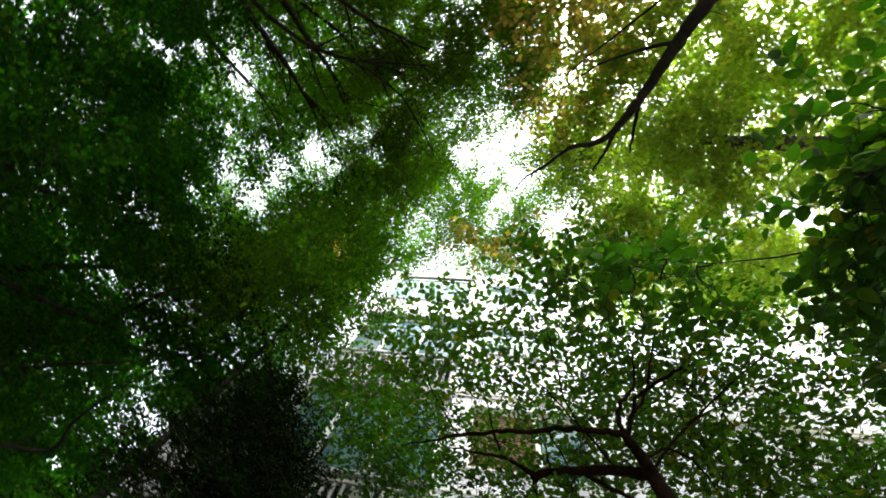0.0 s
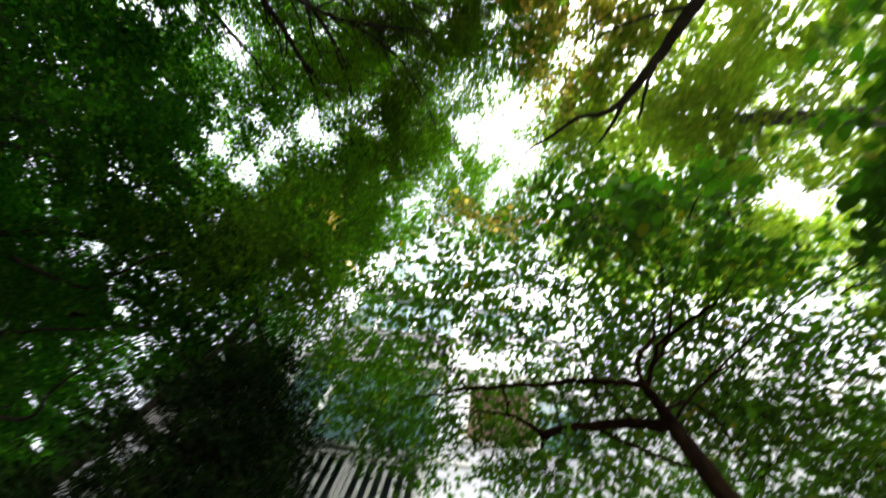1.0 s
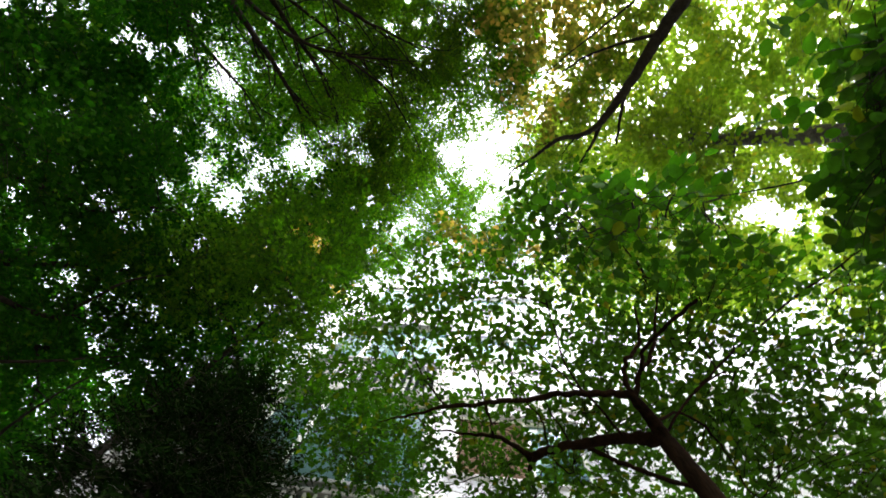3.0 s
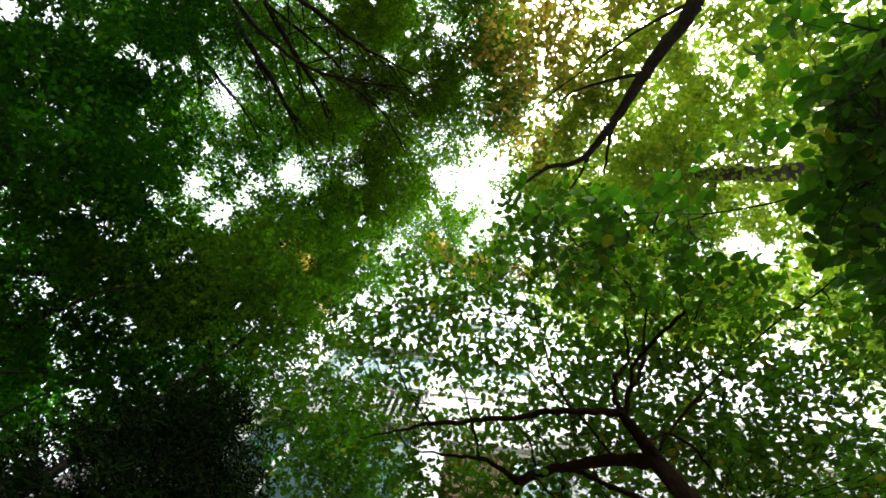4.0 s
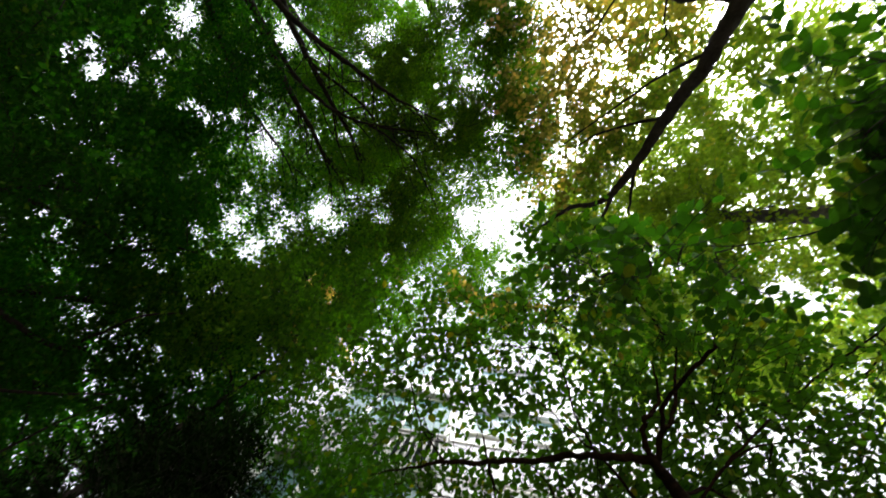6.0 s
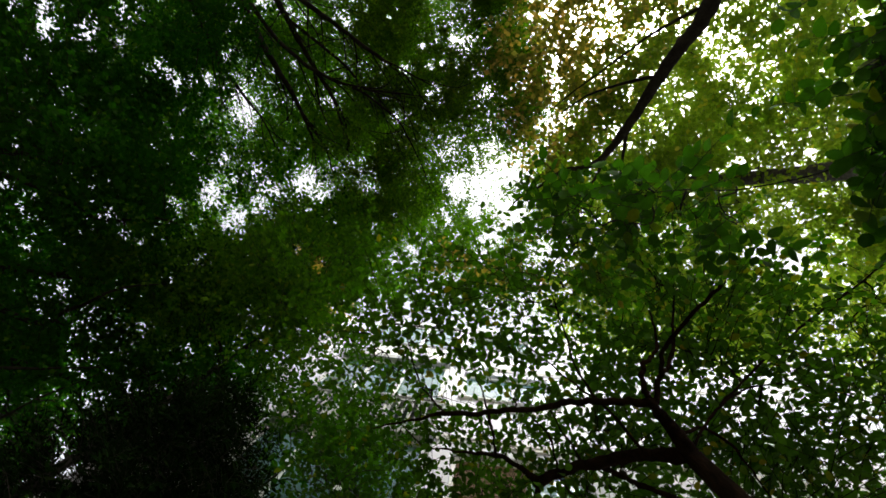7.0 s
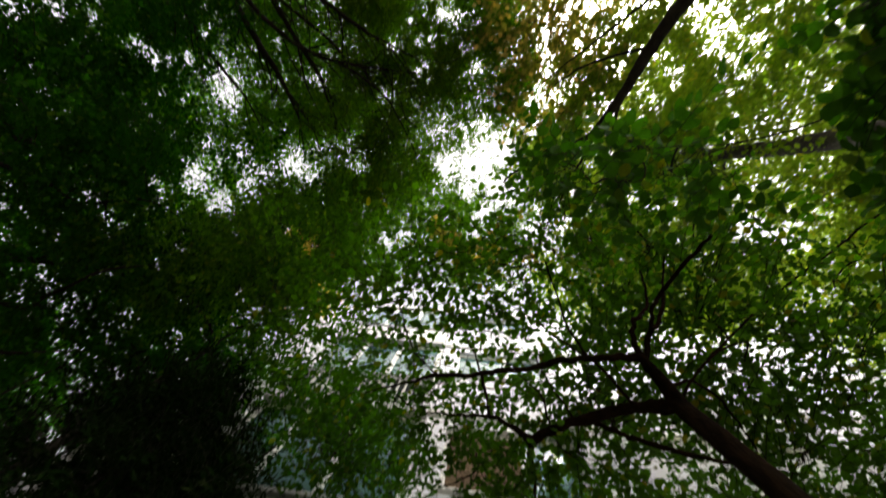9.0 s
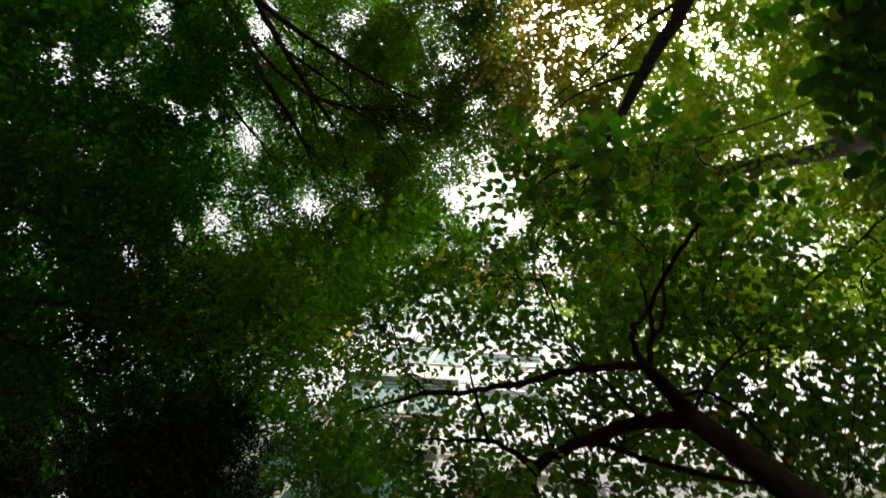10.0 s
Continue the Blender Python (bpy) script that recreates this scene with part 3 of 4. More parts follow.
# ---- the small tree over the path ----
NEAR_LIMBS = [
    [(0.98, 1.96, 3.32, 0.03), (0.91, 1.88, 3.36, 0.025), (0.81, 1.89, 3.39, 0.019), (0.68, 1.92, 3.42, 0.0175), (0.53, 1.97, 3.45, 0.0165), (0.31, 2.04, 3.48, 0.015), (0.12, 2.09, 3.5, 0.0135), (-0.14, 2.1, 3.44, 0.0115), (-0.27, 2.14, 3.42, 0.0075), (-0.53, 2.23, 3.42, 0.003)],
    [(1.07, 2.07, 3.29, 0.036), (0.88, 2.12, 3.34, 0.03), (0.68, 2.28, 3.45, 0.026), (0.53, 2.41, 3.54, 0.026), (0.44, 2.51, 3.58, 0.027), (0.36, 2.46, 3.59, 0.017), (0.19, 2.41, 3.61, 0.0125), (0.04, 2.44, 3.65, 0.009), (-0.11, 2.47, 3.7, 0.006), (-0.29, 2.5, 3.75, 0.003)],
    [(0.46, 2.49, 3.57, 0.018), (0.43, 2.57, 3.57, 0.015), (0.47, 2.72, 3.6, 0.011), (0.51, 2.95, 3.65, 0.005)]]
NEAR_LIMBS += [
    [(0.91, 1.88, 3.36, 0.016), (0.88, 1.82, 3.39, 0.014), (0.88, 1.74, 3.43, 0.0125), (0.92, 1.69, 3.47, 0.011), (0.97, 1.65, 3.52, 0.009), (1.0, 1.56, 3.6, 0.007), (0.99, 1.47, 3.68, 0.004)],
    [(0.92, 1.87, 3.36, 0.015), (0.96, 1.77, 3.43, 0.0125), (1.01, 1.72, 3.47, 0.011), (1.06, 1.64, 3.53, 0.009), (1.1, 1.53, 3.62, 0.007), (1.17, 1.32, 3.8, 0.003)],
    [(0.97, 1.76, 3.44, 0.0105), (0.93, 1.62, 3.36, 0.0095), (0.94, 1.46, 3.25, 0.009), (0.98, 1.33, 3.17, 0.0085), (1.01, 1.24, 3.13, 0.007)]]
NEAR_TWIGS = [
    [(0.12, 2.09, 3.5, 0.0095), (0.16, 2.26, 3.56, 0.0085), (0.19, 2.42, 3.61, 0.008)],
    [(0.12, 2.09, 3.5, 0.006), (0.07, 2.05, 3.7, 0.005), (0.02, 2.01, 3.9, 0.004), (-0.04, 1.91, 4.05, 0.002)],
    [(0.87, 2.1, 3.33, 0.0075), (0.68, 1.92, 3.43, 0.0065), (0.58, 1.79, 3.52, 0.0055), (0.51, 1.56, 3.7, 0.0045), (0.45, 1.37, 3.85, 0.002)],
    [(0.68, 1.92, 3.42, 0.006), (0.57, 1.9, 3.6, 0.005), (0.43, 1.83, 3.75, 0.004), (0.27, 1.77, 3.9, 0.002)],
    [(-0.12, 2.1, 3.45, 0.006), (-0.33, 2.1, 3.75, 0.0045), (-0.56, 2.12, 4.0, 0.002)]]
NEAR_TWIGS += [
    [(0.7, 2.27, 3.44, 0.014), (0.83, 2.28, 3.38, 0.0135), (0.95, 2.29, 3.33, 0.013), (1.12, 2.28, 3.25, 0.012), (1.27, 2.27, 3.2, 0.008)],
    [(1.0, 1.98, 3.32, 0.009), (1.25, 2.02, 3.45, 0.0075), (1.46, 2.19, 3.5, 0.006), (1.61, 2.4, 3.5, 0.003)],
    [(0.54, 2.42, 3.54, 0.007), (0.5, 2.28, 3.62, 0.006), (0.4, 2.2, 3.7, 0.004), (0.3, 2.18, 3.78, 0.002)],
    [(0.66, 2.3, 3.46, 0.006), (0.55, 2.2, 3.6, 0.005), (0.45, 2.05, 3.75, 0.003)],
    [(1.06, 2.05, 3.3, 0.008), (1.3, 1.9, 3.5, 0.006), (1.7, 1.85, 3.75, 0.004), (2.1, 1.9, 3.9, 0.002)],
    [(1.3, 1.9, 3.5, 0.006), (1.75, 1.67, 3.8, 0.006), (2.14, 1.46, 4.0, 0.006), (2.57, 1.01, 4.0, 0.005), (2.75, 0.8, 4.0, 0.002)]]
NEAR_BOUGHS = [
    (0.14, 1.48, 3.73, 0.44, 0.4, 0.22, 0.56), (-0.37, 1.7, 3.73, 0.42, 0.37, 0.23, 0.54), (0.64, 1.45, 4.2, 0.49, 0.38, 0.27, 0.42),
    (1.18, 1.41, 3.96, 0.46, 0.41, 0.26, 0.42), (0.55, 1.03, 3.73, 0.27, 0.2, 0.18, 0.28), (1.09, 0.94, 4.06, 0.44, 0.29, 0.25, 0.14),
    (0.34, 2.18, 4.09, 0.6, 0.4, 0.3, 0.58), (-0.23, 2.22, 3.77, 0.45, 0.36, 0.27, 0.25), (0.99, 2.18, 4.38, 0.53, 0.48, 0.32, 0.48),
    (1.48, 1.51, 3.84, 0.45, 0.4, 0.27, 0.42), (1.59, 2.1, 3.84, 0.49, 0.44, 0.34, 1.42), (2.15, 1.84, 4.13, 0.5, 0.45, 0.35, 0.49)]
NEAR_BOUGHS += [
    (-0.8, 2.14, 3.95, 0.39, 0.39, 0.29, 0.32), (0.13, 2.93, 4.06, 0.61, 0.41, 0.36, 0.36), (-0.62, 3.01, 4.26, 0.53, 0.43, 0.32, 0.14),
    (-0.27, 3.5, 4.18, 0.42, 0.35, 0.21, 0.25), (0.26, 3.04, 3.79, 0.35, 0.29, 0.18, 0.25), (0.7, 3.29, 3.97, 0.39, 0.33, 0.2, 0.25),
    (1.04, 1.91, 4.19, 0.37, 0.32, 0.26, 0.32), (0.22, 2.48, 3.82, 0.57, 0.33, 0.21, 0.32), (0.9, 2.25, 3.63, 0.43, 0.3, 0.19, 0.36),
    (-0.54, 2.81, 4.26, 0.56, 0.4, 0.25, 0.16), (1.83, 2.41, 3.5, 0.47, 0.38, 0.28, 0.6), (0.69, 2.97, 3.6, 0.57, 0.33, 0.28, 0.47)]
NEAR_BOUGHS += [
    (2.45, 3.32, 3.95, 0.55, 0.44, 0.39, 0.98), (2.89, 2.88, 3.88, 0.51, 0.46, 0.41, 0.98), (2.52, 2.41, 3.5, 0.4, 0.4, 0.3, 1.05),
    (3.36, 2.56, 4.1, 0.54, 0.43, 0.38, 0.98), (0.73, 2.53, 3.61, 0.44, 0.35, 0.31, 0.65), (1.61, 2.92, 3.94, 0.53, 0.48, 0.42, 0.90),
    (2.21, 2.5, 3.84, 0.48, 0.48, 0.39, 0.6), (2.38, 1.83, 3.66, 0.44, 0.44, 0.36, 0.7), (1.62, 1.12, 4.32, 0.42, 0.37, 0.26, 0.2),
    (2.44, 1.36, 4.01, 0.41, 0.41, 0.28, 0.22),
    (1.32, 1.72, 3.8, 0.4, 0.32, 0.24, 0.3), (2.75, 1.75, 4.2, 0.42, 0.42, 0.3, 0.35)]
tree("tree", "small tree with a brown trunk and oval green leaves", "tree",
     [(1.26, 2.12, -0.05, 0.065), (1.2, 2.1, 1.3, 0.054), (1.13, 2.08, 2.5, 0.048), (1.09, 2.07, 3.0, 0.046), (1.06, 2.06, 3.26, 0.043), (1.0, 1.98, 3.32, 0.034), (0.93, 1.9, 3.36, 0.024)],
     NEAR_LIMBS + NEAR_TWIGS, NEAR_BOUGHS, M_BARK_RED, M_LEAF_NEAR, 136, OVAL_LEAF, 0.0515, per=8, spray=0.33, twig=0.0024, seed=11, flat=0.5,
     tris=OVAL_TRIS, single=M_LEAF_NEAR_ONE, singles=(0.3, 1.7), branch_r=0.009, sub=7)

# ---- broad-leaved bush-like tree beside the path ----
BROAD_BOUGHS = [
    (1.36, 0.05, 3.14, 0.16, 0.16, 0.12, 0.2), (1.56, 0.29, 3.1, 0.22, 0.26, 0.14, 1.0), (1.58, 0.66, 3.1, 0.2, 0.22, 0.14, 0.65), (1.75, 0.47, 3.15, 0.24, 0.26, 0.16, 1.4),
    (1.82, 0.88, 3.15, 0.22, 0.22, 0.14, 0.6), (1.82, 0.06, 3.2, 0.26, 0.26, 0.16, 1.4), (2.05, 0.5, 3.3, 0.28, 0.38, 0.2, 1.5), (2.1, -0.15, 3.4, 0.3, 0.3, 0.2, 1.4), (2.15, 1.0, 3.4, 0.24, 0.24, 0.18, 0.9), (1.5, 0.45, 3.12, 0.14, 0.18, 0.1, 0.25)]
# one low spray reaches out over the path
BROAD_BOUGHS += [(0.84, 0.84, 3.5, 0.2, 0.12, 0.08, 0.38), (1.02, 0.86, 3.5, 0.18, 0.14, 0.08, 0.3), (1.26, 0.96, 3.45, 0.18, 0.16, 0.1, 0.25), (0.46, 0.9, 3.45, 0.1, 0.1, 0.06, 0.25), (0.7, 0.98, 3.5, 0.18, 0.12, 0.08, 0.3)]
tree("tree", "young tree with broad dark green leaves beside the path", "tree",
     [(2.75, -0.75, -0.05, 0.05), (2.7, -0.7, 1.2, 0.042), (2.5, -0.5, 2.3, 0.034), (2.35, -0.2, 3.2, 0.015)],
     [[(2.5, -0.5, 2.3, 0.025), (2.2, 0.1, 2.9, 0.017), (1.85, 0.5, 3.2, 0.008), (1.45, 0.75, 3.42, 0.004), (0.9, 0.82, 3.54, 0.002)], [(2.55, -0.55, 2.1, 0.025), (2.1, -0.2, 2.75, 0.015), (1.6, 0.1, 3.12, 0.007)]],
     BROAD_BOUGHS, M_BARK, M_LEAF_BROAD, 27, OVAL_LEAF, 0.074, per=7, spray=0.26, twig=0.0025, seed=12, flat=0.5,
     tris=OVAL_TRIS, single=M_LEAF_BROAD_ONE, singles=(1.6, 0.3), branch_r=0.012)

# ---- leafy shrub tree in front of the loggias ----
tree("tree", "slender tree with green leaves in front of the loggia", "tree",
     [(-2.3, 3.78, -0.05, 0.05), (-2.3, 3.76, 1.5, 0.04), (-2.2, 3.7, 3.2, 0.026), (-1.75, 3.5, 4.7, 0.009)], [],
     [(-1.3, 3.3, 4.5, 0.34, 0.34, 0.3), (-1.0, 3.2, 4.2, 0.32, 0.34, 0.3), (-0.75, 3.35, 4.65, 0.32, 0.34, 0.3), (-0.6, 3.2, 4.0, 0.28, 0.3, 0.28), (-1.05, 3.4, 5.0, 0.34, 0.34, 0.3), (-0.85, 2.9, 3.8, 0.3, 0.34, 0.25)]
     + crown_boughs(5, (-1.7, -1.2, 3.0, 3.8, 4.6, 5.8), (0.34, 0.34, 0.3), 25)
     + [(-1.85, 3.2, 4.9, 0.36, 0.3, 0.3), (-2.25, 3.3, 5.4, 0.4, 0.34, 0.3), (-2.7, 3.35, 6.1, 0.45, 0.36, 0.35, 1.2), (-3.1, 3.4, 6.4, 0.4, 0.36, 0.35, 1.2)], M_BARK, M_LEAF_BROAD, 40, OVAL_LEAF, 0.053, per=8, spray=0.32,
     twig=0.002, seed=13, flat=0.55, tris=OVAL_TRIS, branch_r=0.012)

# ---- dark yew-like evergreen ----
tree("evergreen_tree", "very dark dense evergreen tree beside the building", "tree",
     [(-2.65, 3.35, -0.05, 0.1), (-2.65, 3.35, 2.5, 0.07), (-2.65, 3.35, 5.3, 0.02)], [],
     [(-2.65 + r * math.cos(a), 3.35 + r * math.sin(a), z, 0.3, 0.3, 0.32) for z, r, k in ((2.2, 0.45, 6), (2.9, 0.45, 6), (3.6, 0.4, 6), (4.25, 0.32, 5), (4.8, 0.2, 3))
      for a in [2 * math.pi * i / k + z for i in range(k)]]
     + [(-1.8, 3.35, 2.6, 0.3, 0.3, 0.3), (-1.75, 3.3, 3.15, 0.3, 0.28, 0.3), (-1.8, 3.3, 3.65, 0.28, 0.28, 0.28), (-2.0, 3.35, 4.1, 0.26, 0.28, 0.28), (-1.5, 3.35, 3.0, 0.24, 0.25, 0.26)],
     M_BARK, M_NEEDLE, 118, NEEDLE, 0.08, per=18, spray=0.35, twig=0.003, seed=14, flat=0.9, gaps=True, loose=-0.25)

# ---- tall trees ----
def side_twigs(limbs, count, length, thick, seed, droop=0.3):
    """Thin forked twigs that leave the limbs sideways and hang a little."""
    rng = np.random.default_rng(seed)
    twigs = []
    for limb in limbs:
        line = curve_points(limb, 8)
        for k in range(count):
            at = line[int(len(line) * (0.3 + 0.65 * (k + rng.uniform(0, 0.8)) / count)) - 1]
            way = unit(line[-1][:3] - line[0][:3] + rng.normal(0, 1, 3) * np.linalg.norm(line[-1][:3] - line[0][:3]) * (0.45, 0.45, 0.1))
            reach = length * rng.uniform(0.5, 1.3)
            r = min(thick * rng.uniform(0.6, 1.2), at[3] * 0.6)
            mid = at[:3] + way * reach * 0.5 + rng.normal(0, 0.06, 3) * reach + (0, 0, -droop * reach * 0.25)
            end = at[:3] + way * reach + rng.normal(0, 0.1, 3) * reach + (0, 0, -droop * reach)
            twigs.append([(*at[:3], r), (*mid, r * 0.65), (*end, r * 0.2)])
            fork = mid + unit(way + rng.normal(0, 0.6, 3) * (1, 1, 0.2)) * reach * 0.4
            twigs.append([(*mid, r * 0.5), (*(0.5 * (mid + fork) + rng.normal(0, 0.03, 3)), r * 0.35), (*fork, r * 0.15)])
    return twigs


tree("tree", "tree with a grey mottled trunk and yellow-green leaves", "tree",
     [(4.3, 0.3, -0.1, 0.17), (4.1, 0.2, 4.0, 0.14), (4.0, 0.1, 6.4, 0.115), (3.9, 0.05, 7.0, 0.105), (3.72, 0.01, 7.5, 0.092), (3.52, -0.05, 8.2, 0.072), (3.36, -0.1, 9.2, 0.04), (3.19, -0.03, 10.0, 0.015)],
     [[(3.4, -0.08, 8.9, 0.035), (2.6, 0.3, 9.2, 0.02), (1.9, 0.6, 9.4, 0.008)], [(3.6, -0.03, 7.9, 0.03), (3.3, -0.7, 8.4, 0.018), (2.95, -1.6, 9.0, 0.006)],
      [(3.75, 0.02, 7.4, 0.03), (4.3, 0.4, 8.2, 0.018), (5.0, 0.6, 9.0, 0.006)]],
     [b for b in crown_boughs(130, (0.3, 8.2, -3.0, 2.6, 7.4, 9.4), (0.65, 0.65, 0.35), 31, dome=0.4) if b[0] > 1.9 + 0.4 * max(0, -b[1] - 0.5) or (b[1] > -0.5 and b[0] > 1.45)]
     + [(4.15, 0.1, 6.1, 0.3, 0.22, 0.2, 0.3), (3.85, 0.0, 6.5, 0.3, 0.2, 0.15, 0.25), (3.65, -0.05, 6.9, 0.25, 0.2, 0.15, 0.18)]
     + [(1.4, -0.2, 8.0, 0.35, 0.3, 0.2, 0.5), (1.75, -0.6, 8.0, 0.35, 0.35, 0.2, 0.6), (1.4, 0.3, 8.0, 0.35, 0.35, 0.2, 0.6), (1.95, -1.2, 8.0, 0.35, 0.35, 0.2, 0.6), (2.1, -1.7, 8.0, 0.35, 0.35, 0.2, 0.6)],
     M_BARK_GREY, M_LEAF_BRIGHT, 164, DIAMOND_LEAF, 0.08, per=8,
     spray=0.5, seed=15, gaps=True, loose=0.03, branch_r=0.025, twig_every=3)
LIMB = [(3.8, -3.6, 4.9, 0.164), (3.02, -2.73, 6.05, 0.1312), (2.8, -2.45, 6.15, 0.1189), (2.64, -2.1, 6.25, 0.1066), (2.47, -1.65, 6.4, 0.0918), (2.2, -1.19, 6.55, 0.0779), (1.91, -0.57, 6.73, 0.064), (1.65, -0.15, 6.81, 0.0492), (1.42, 0.03, 6.87, 0.0377),
        (1.06, 0.12, 6.92, 0.0295), (0.77, 0.35, 6.98, 0.0213), (0.5, 0.53, 7.04, 0.0131), (0.34, 0.72, 7.1, 0.0057)]
LIMB_FORKS = [[(1.91, -0.55, 6.73, 0.0279), (1.89, -0.26, 6.82, 0.023), (1.9, -0.01, 6.88, 0.0172), (1.91, 0.17, 6.95, 0.0098)], [(1.65, -0.15, 6.81, 0.0312), (1.58, 0.1, 6.88, 0.0246), (1.52, 0.26, 6.94, 0.0197), (1.45, 0.42, 7.0, 0.0115)],
              [(2.18, -1.13, 6.55, 0.0279), (1.81, -1.09, 6.67, 0.0205), (1.33, -0.95, 6.83, 0.0139), (1.01, -0.76, 7.0, 0.0066)], [(2.55, -1.9, 6.32, 0.0262), (2.01, -1.66, 6.57, 0.0189), (1.45, -1.26, 6.78, 0.0123), (0.73, -0.71, 7.0, 0.0057)]]
LIMB_FORKS += [[(2.8, -2.42, 6.15, 0.0697), (2.45, -2.55, 6.22, 0.0574), (2.12, -2.57, 6.3, 0.0508), (2.02, -2.83, 6.45, 0.041), (1.63, -3.22, 6.6, 0.0287)], [(3.05, -2.7, 6.05, 0.0328), (3.51, -2.65, 6.2, 0.0262), (3.95, -2.67, 6.3, 0.0213), (4.57, -2.71, 6.4, 0.0115)]]
tree("tree", "large tree with a long dark limb and turning leaves", "tree",
     [(4.3, -4.4, -0.1, 0.32), (4.2, -4.3, 2.5, 0.27), (3.8, -3.7, 4.0, 0.2), (4.0, -4.4, 6.0, 0.16), (3.8, -4.6, 9.0, 0.07)],
     side_twigs([LIMB[1:]], 9, 0.45, 0.007, 63, 0.1) + [LIMB] + LIMB_FORKS,
     [b for b in crown_boughs(34, (0.4, 3.6, -5.6, -0.8, 7.3, 9.2), (0.65, 0.65, 0.4), 32, (0.7, 1.0)) if b[0] < 1.3 - 0.62 * b[1]]
     + [(1.1, -0.9, 7.7, 0.35, 0.35, 0.2, 0.35), (1.35, -1.3, 7.8, 0.35, 0.3, 0.2, 0.4), (0.95, -0.45, 7.6, 0.25, 0.25, 0.15, 0.3)]
     + [(-0.1, 1.75, 7.2, 0.45, 0.35, 0.2, 0.38), (0.5, 1.45, 7.2, 0.4, 0.35, 0.2, 0.38)], M_BARK, M_LEAF_TURN, 76, DIAMOND_LEAF, 0.108, per=7,
     spray=0.5, seed=16, gaps=True, loose=0.2, branch_r=0.02, twig_every=2)
LEFT_LIMBS = [[(-6.1, -5.6, 6.4, 0.12), (-5.4, -4.47, 7.0, 0.09), (-5.03, -3.38, 7.7, 0.075), (-4.75, -2.78, 7.9, 0.066), (-4.41, -2.15, 7.94, 0.057), (-3.95, -1.49, 7.98, 0.046), (-3.57, -0.85, 8.0, 0.032), (-3.4, -0.45, 8.0, 0.019), (-3.29, 0.27, 8.0, 0.008)],
      [(-6.1, -5.7, 6.6, 0.1), (-4.67, -4.38, 7.0, 0.075), (-4.3, -3.32, 7.7, 0.062), (-3.99, -2.73, 7.9, 0.053), (-3.54, -2.01, 7.93, 0.042), (-3.06, -1.35, 7.95, 0.032), (-2.78, -0.87, 7.97, 0.018), (-2.63, -0.24, 8.0, 0.007)],
      [(-6.2, -5.7, 6.2, 0.1), (-5.88, -4.04, 7.0, 0.075), (-5.82, -2.93, 7.7, 0.055), (-5.6, -2.39, 7.9, 0.048), (-5.33, -1.83, 7.95, 0.04), (-5.01, -1.44, 8.0, 0.03), (-4.53, -0.89, 8.05, 0.018), (-4.26, -0.38, 8.1, 0.007)]]
LEFT_LIMBS += [[(-6.0, -5.6, 6.2, 0.09), (-4.51, -3.69, 7.0, 0.065), (-3.91, -3.12, 7.3, 0.055), (-3.41, -2.77, 7.5, 0.046), (-2.81, -2.38, 7.6, 0.038), (-2.08, -1.91, 7.65, 0.028), (-1.61, -1.68, 7.67, 0.018), (-1.05, -1.41, 7.7, 0.007)],
      [(-6.0, -5.5, 6.9, 0.07), (-4.27, -2.61, 7.3, 0.042), (-3.5, -1.8, 7.5, 0.034), (-2.97, -1.51, 7.6, 0.028), (-2.44, -1.36, 7.63, 0.022), (-1.81, -1.29, 7.67, 0.015), (-1.15, -1.24, 7.7, 0.007)]]
LEFT_FORKS = [[(-3.57, -0.85, 8.0, 0.024), (-3.16, -0.35, 8.0, 0.017), (-3.01, 0.01, 8.0, 0.012), (-2.85, 0.45, 8.0, 0.006)], [(-3.99, -2.73, 7.9, 0.036), (-2.76, -1.83, 8.05, 0.023), (-2.38, -1.18, 8.1, 0.008)],
              [(-2.44, -1.36, 7.63, 0.02), (-1.72, -0.86, 7.65, 0.015), (-1.45, -0.5, 7.7, 0.012), (-1.22, -0.09, 7.75, 0.009), (-1.02, 0.34, 7.8, 0.005)]]
tree("tree", "tall tree with long dark boughs of small green leaves", "tree",
     [(-6.2, -6.0, -0.1, 0.35), (-6.2, -5.9, 4.0, 0.28), (-6.1, -5.6, 8.0, 0.18), (-6.0, -5.2, 11.5, 0.06)],
     LEFT_LIMBS + LEFT_FORKS + side_twigs(LEFT_LIMBS, 18, 1.2, 0.014, 61, 0.15),
     crown_boughs(180, (-11.0, -2.4, -6.8, 2.4, 9.4, 11.8), (0.75, 0.75, 0.4), 33, (0.8, 1.3), dome=0.3)
     + crown_boughs(34, (-8.6, -3.2, -6.4, -0.6, 9.2, 10.2), (0.75, 0.75, 0.35), 43)
     + [(-4.5, -0.3, 8.5, 0.55, 0.4, 0.25, 1.8), (-3.6, -0.8, 8.4, 0.4, 0.35, 0.22, 1.6)], M_BARK, M_LEAF_HIGH, 135, DIAMOND_LEAF, 0.073, per=9,
     spray=0.55, seed=17, flat=0.75, gaps=True, loose=0.2, branch_r=0.045, twig_every=6, sub=3)
FINE_LIMBS = [[(-1.9, -4.9, 8.0, 0.06), (-1.5, -3.4, 9.2, 0.04), (-1.0, -1.5, 9.7, 0.015)]]
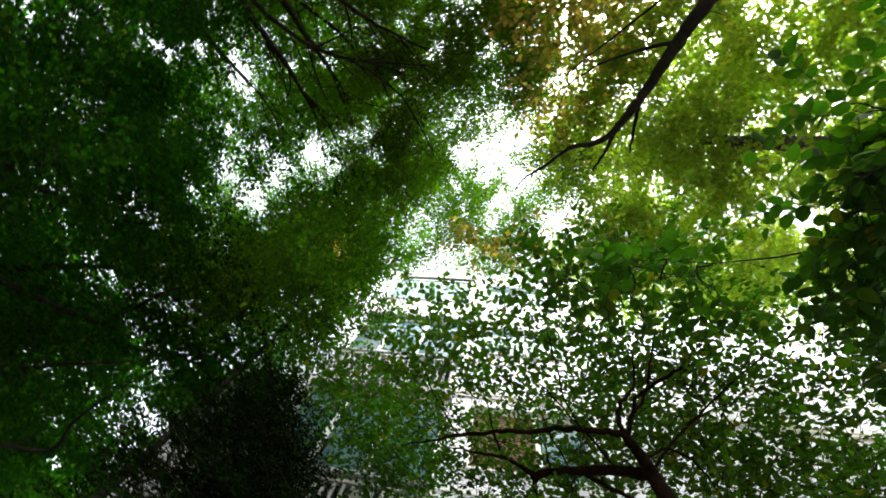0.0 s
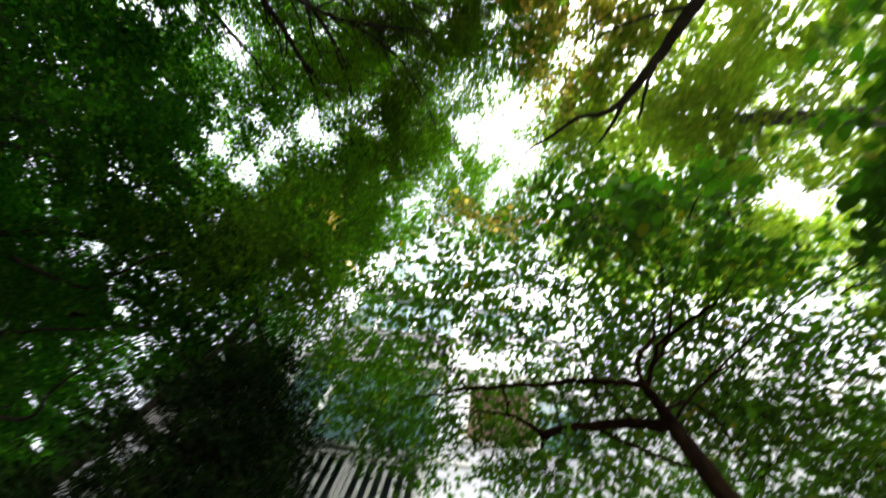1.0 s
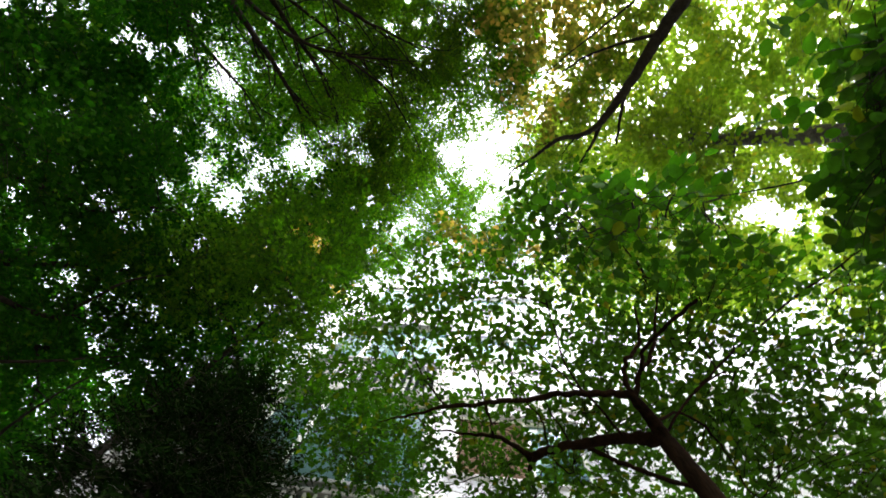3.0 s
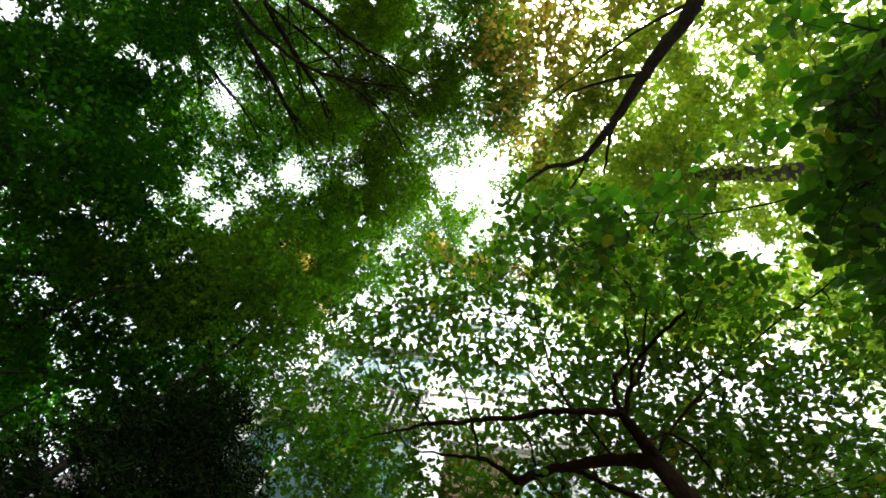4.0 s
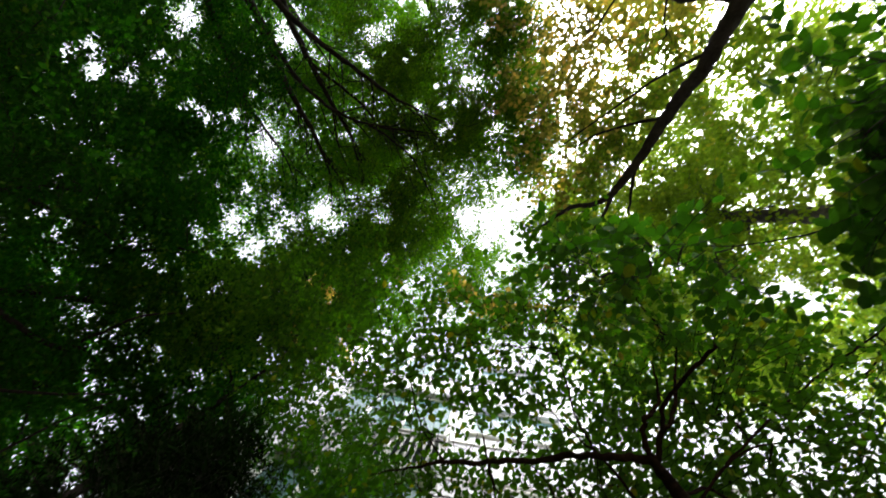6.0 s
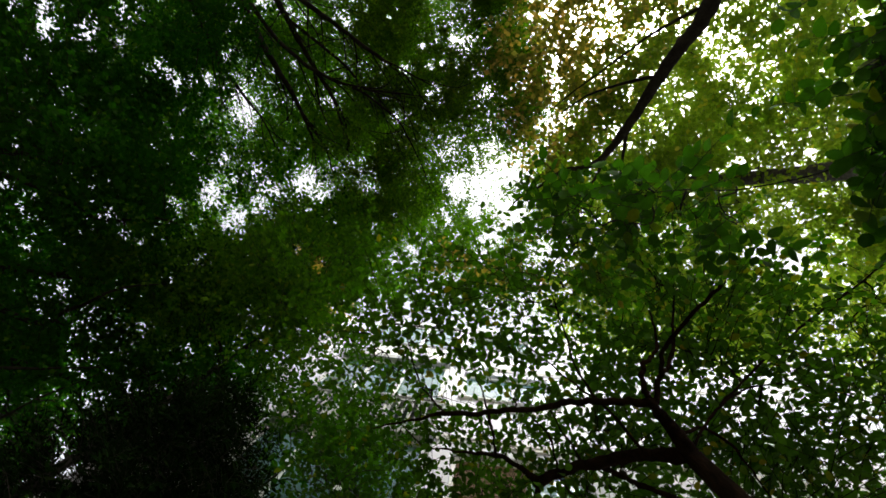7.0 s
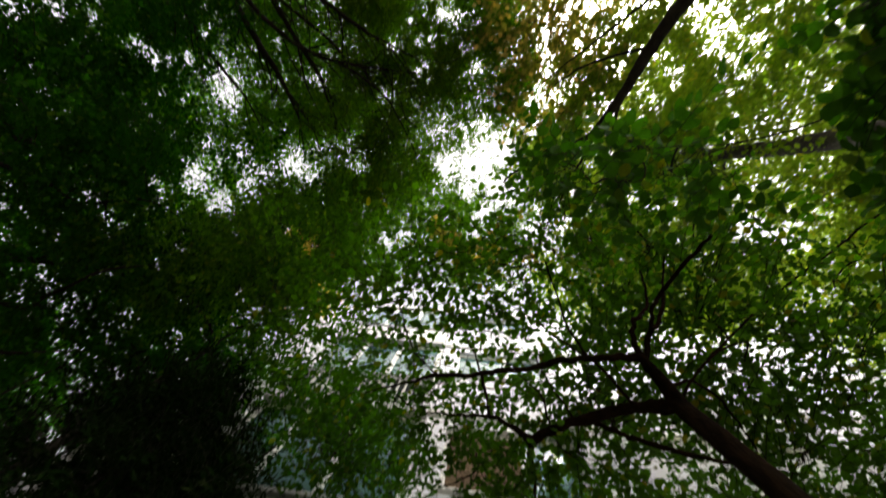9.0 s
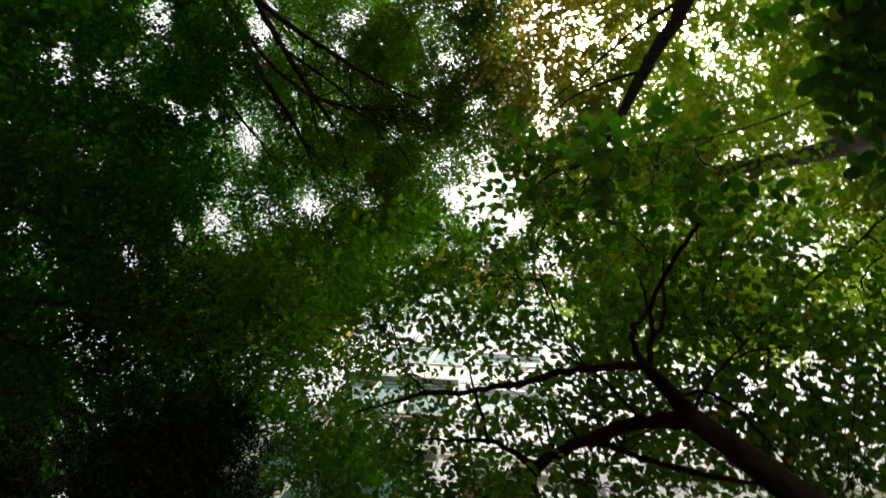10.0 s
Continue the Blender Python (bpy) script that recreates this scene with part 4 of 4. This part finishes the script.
tree("tree", "tall tree with fine green leaves over the path", "tree",
     [(-1.8, -6.2, -0.1, 0.26), (-1.8, -6.1, 3.5, 0.2), (-1.9, -5.6, 6.0, 0.13), (-1.9, -4.6, 8.6, 0.05)],
     FINE_LIMBS,
     [b for b in crown_boughs(80, (-3.2, 1.3, -5.2, 1.9, 7.9, 9.8), (0.6, 0.6, 0.36), 37, (0.8, 1.3)) if b[0] < 0.25 or b[1] > -0.9]
     + crown_boughs(8, (-1.1, 0.0, -5.0, -1.0, 7.8, 9.0), (0.6, 0.6, 0.36), 47)
     + [(0.55, -0.85, 8.3, 0.3, 0.26, 0.2, 1.0), (0.1, -1.15, 8.3, 0.4, 0.3, 0.2, 1.0), (0.65, -1.35, 8.3, 0.3, 0.25, 0.2, 0.4), (-0.3, -0.9, 8.3, 0.35, 0.3, 0.2, 1.0)]
     + [(-2.1, -3.0, 8.4, 0.7, 0.6, 0.3, 1.2), (-2.0, -1.9, 8.4, 0.6, 0.6, 0.3, 0.7), (-1.95, -0.5, 8.4, 0.5, 0.5, 0.3, 0.5), (-0.75, -2.5, 8.2, 0.6, 0.6, 0.3, 1.2), (-0.5, -3.4, 8.3, 0.6, 0.6, 0.3, 1.2), (-0.9, -1.6, 8.2, 0.5, 0.5, 0.3, 1.1), (-0.2, -1.9, 8.2, 0.4, 0.5, 0.3, 0.9), (0.6, -1.65, 8.3, 0.42, 0.4, 0.25, 0.7), (0.3, -2.0, 8.3, 0.4, 0.4, 0.25, 0.8), (1.5, -1.8, 8.4, 0.4, 0.4, 0.25, 0.5),
        (-1.3, 0.2, 8.3, 0.5, 0.5, 0.3, 0.8), (-2.2, 0.4, 8.3, 0.6, 0.5, 0.3, 0.8), (-2.6, -0.5, 8.3, 0.5, 0.5, 0.3, 0.8)]
     + [(-0.3, -0.8, 7.9, 0.5, 0.35, 0.25, 1.3), (-1.2, -0.2, 8.0, 0.5, 0.5, 0.3, 1.3), (-1.7, 0.9, 8.0, 0.6, 0.5, 0.3, 1.2), (-1.0, 1.5, 8.0, 0.5, 0.5, 0.3, 1.0)],
     M_BARK, M_LEAF_FINE, 285, DIAMOND_LEAF, 0.056, per=9, spray=0.5, seed=22, flat=0.75, gaps=True, branch_r=0.022, twig_every=4)
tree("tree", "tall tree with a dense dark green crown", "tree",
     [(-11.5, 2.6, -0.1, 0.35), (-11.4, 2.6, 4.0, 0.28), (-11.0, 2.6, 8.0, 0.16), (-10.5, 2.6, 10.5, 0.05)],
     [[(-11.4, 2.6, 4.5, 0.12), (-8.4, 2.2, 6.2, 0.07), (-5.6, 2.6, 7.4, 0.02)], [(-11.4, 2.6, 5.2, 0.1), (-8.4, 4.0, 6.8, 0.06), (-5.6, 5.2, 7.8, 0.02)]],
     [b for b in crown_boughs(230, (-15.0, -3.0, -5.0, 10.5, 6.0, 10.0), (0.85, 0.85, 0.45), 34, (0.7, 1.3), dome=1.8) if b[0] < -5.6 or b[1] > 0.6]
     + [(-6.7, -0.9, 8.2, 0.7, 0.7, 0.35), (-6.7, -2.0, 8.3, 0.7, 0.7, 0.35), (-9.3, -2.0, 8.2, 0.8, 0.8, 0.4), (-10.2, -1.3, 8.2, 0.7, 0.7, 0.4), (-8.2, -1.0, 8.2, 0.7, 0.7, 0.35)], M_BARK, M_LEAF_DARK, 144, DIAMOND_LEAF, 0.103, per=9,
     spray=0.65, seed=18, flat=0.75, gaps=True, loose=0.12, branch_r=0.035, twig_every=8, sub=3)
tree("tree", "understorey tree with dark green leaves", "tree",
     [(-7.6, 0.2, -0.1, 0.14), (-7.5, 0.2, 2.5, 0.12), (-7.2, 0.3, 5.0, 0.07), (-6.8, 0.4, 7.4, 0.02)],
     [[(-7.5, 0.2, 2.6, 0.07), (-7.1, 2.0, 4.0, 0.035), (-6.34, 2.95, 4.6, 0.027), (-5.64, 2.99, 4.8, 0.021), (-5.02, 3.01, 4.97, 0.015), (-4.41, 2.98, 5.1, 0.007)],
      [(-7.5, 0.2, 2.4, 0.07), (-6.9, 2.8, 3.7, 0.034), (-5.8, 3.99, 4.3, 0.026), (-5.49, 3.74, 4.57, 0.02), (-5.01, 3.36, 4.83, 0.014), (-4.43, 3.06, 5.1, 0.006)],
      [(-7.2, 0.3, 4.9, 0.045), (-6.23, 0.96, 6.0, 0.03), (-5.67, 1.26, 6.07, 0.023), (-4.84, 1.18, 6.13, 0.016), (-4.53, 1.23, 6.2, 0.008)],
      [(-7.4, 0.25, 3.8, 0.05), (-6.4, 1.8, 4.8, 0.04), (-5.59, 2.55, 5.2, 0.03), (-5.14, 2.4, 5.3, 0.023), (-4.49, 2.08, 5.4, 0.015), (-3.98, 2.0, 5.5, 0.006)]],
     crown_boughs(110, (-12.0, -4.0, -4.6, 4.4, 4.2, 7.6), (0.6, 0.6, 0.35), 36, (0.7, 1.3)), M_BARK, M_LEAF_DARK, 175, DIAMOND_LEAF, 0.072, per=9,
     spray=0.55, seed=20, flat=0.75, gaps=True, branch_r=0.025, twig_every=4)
tree("tree", "tree with a dark crown standing close to the building", "tree",
     [(-3.9, 3.7, -0.1, 0.08), (-3.9, 3.7, 3.0, 0.06), (-3.5, 3.2, 5.6, 0.035), (-2.8, 2.3, 7.6, 0.012)], [],
     crown_boughs(30, (-4.6, -1.7, 1.2, 2.5, 5.4, 7.4), (0.5, 0.5, 0.32), 35, (0.7, 1.3)), M_BARK, M_LEAF_HIGH, 180, DIAMOND_LEAF, 0.064, per=9,
     spray=0.5, seed=19, flat=0.75, gaps=True, branch_r=0.025, twig_every=4)
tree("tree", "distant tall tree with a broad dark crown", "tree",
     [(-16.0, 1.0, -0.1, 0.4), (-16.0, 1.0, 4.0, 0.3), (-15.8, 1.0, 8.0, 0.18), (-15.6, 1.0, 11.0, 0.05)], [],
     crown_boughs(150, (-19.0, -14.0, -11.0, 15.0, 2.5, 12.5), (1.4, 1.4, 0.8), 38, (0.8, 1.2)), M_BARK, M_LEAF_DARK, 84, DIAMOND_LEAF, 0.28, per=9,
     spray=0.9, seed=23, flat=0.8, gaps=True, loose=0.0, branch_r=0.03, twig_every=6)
tree("tree", "distant tree with yellow-green leaves past the path", "tree",
     [(11.0, 0.0, -0.1, 0.35), (11.0, 0.0, 4.0, 0.28), (10.8, 0.0, 8.0, 0.16), (10.6, 0.0, 10.5, 0.05)], [],
     crown_boughs(50, (8.6, 13.0, -2.0, 4.5, 4.5, 11.5), (1.2, 1.2, 0.7), 39, (0.7, 1.1)), M_BARK, M_LEAF_BRIGHT, 110, DIAMOND_LEAF, 0.11, per=8,
     spray=0.8, seed=24, flat=0.7, gaps=True, loose=0.1, branch_r=0.03, twig_every=6)
tree("tree", "tree with creamy yellow autumn leaves behind the dark crowns", "tree",
     [(-5.05, 5.6, -0.1, 0.15), (-5.05, 5.5, 4.0, 0.11), (-5.1, 5.0, 7.6, 0.065), (-5.0, 3.3, 10.6, 0.02)], [],
     crown_boughs(9, (-6.0, -4.0, 2.1, 3.7, 10.6, 11.6), (0.55, 0.5, 0.35), 40, (0.7, 1.0)), M_BARK, M_LEAF_PALE, 110, DIAMOND_LEAF, 0.1, per=8,
     spray=0.5, seed=25, flat=0.7, branch_r=0.02, twig_every=3)
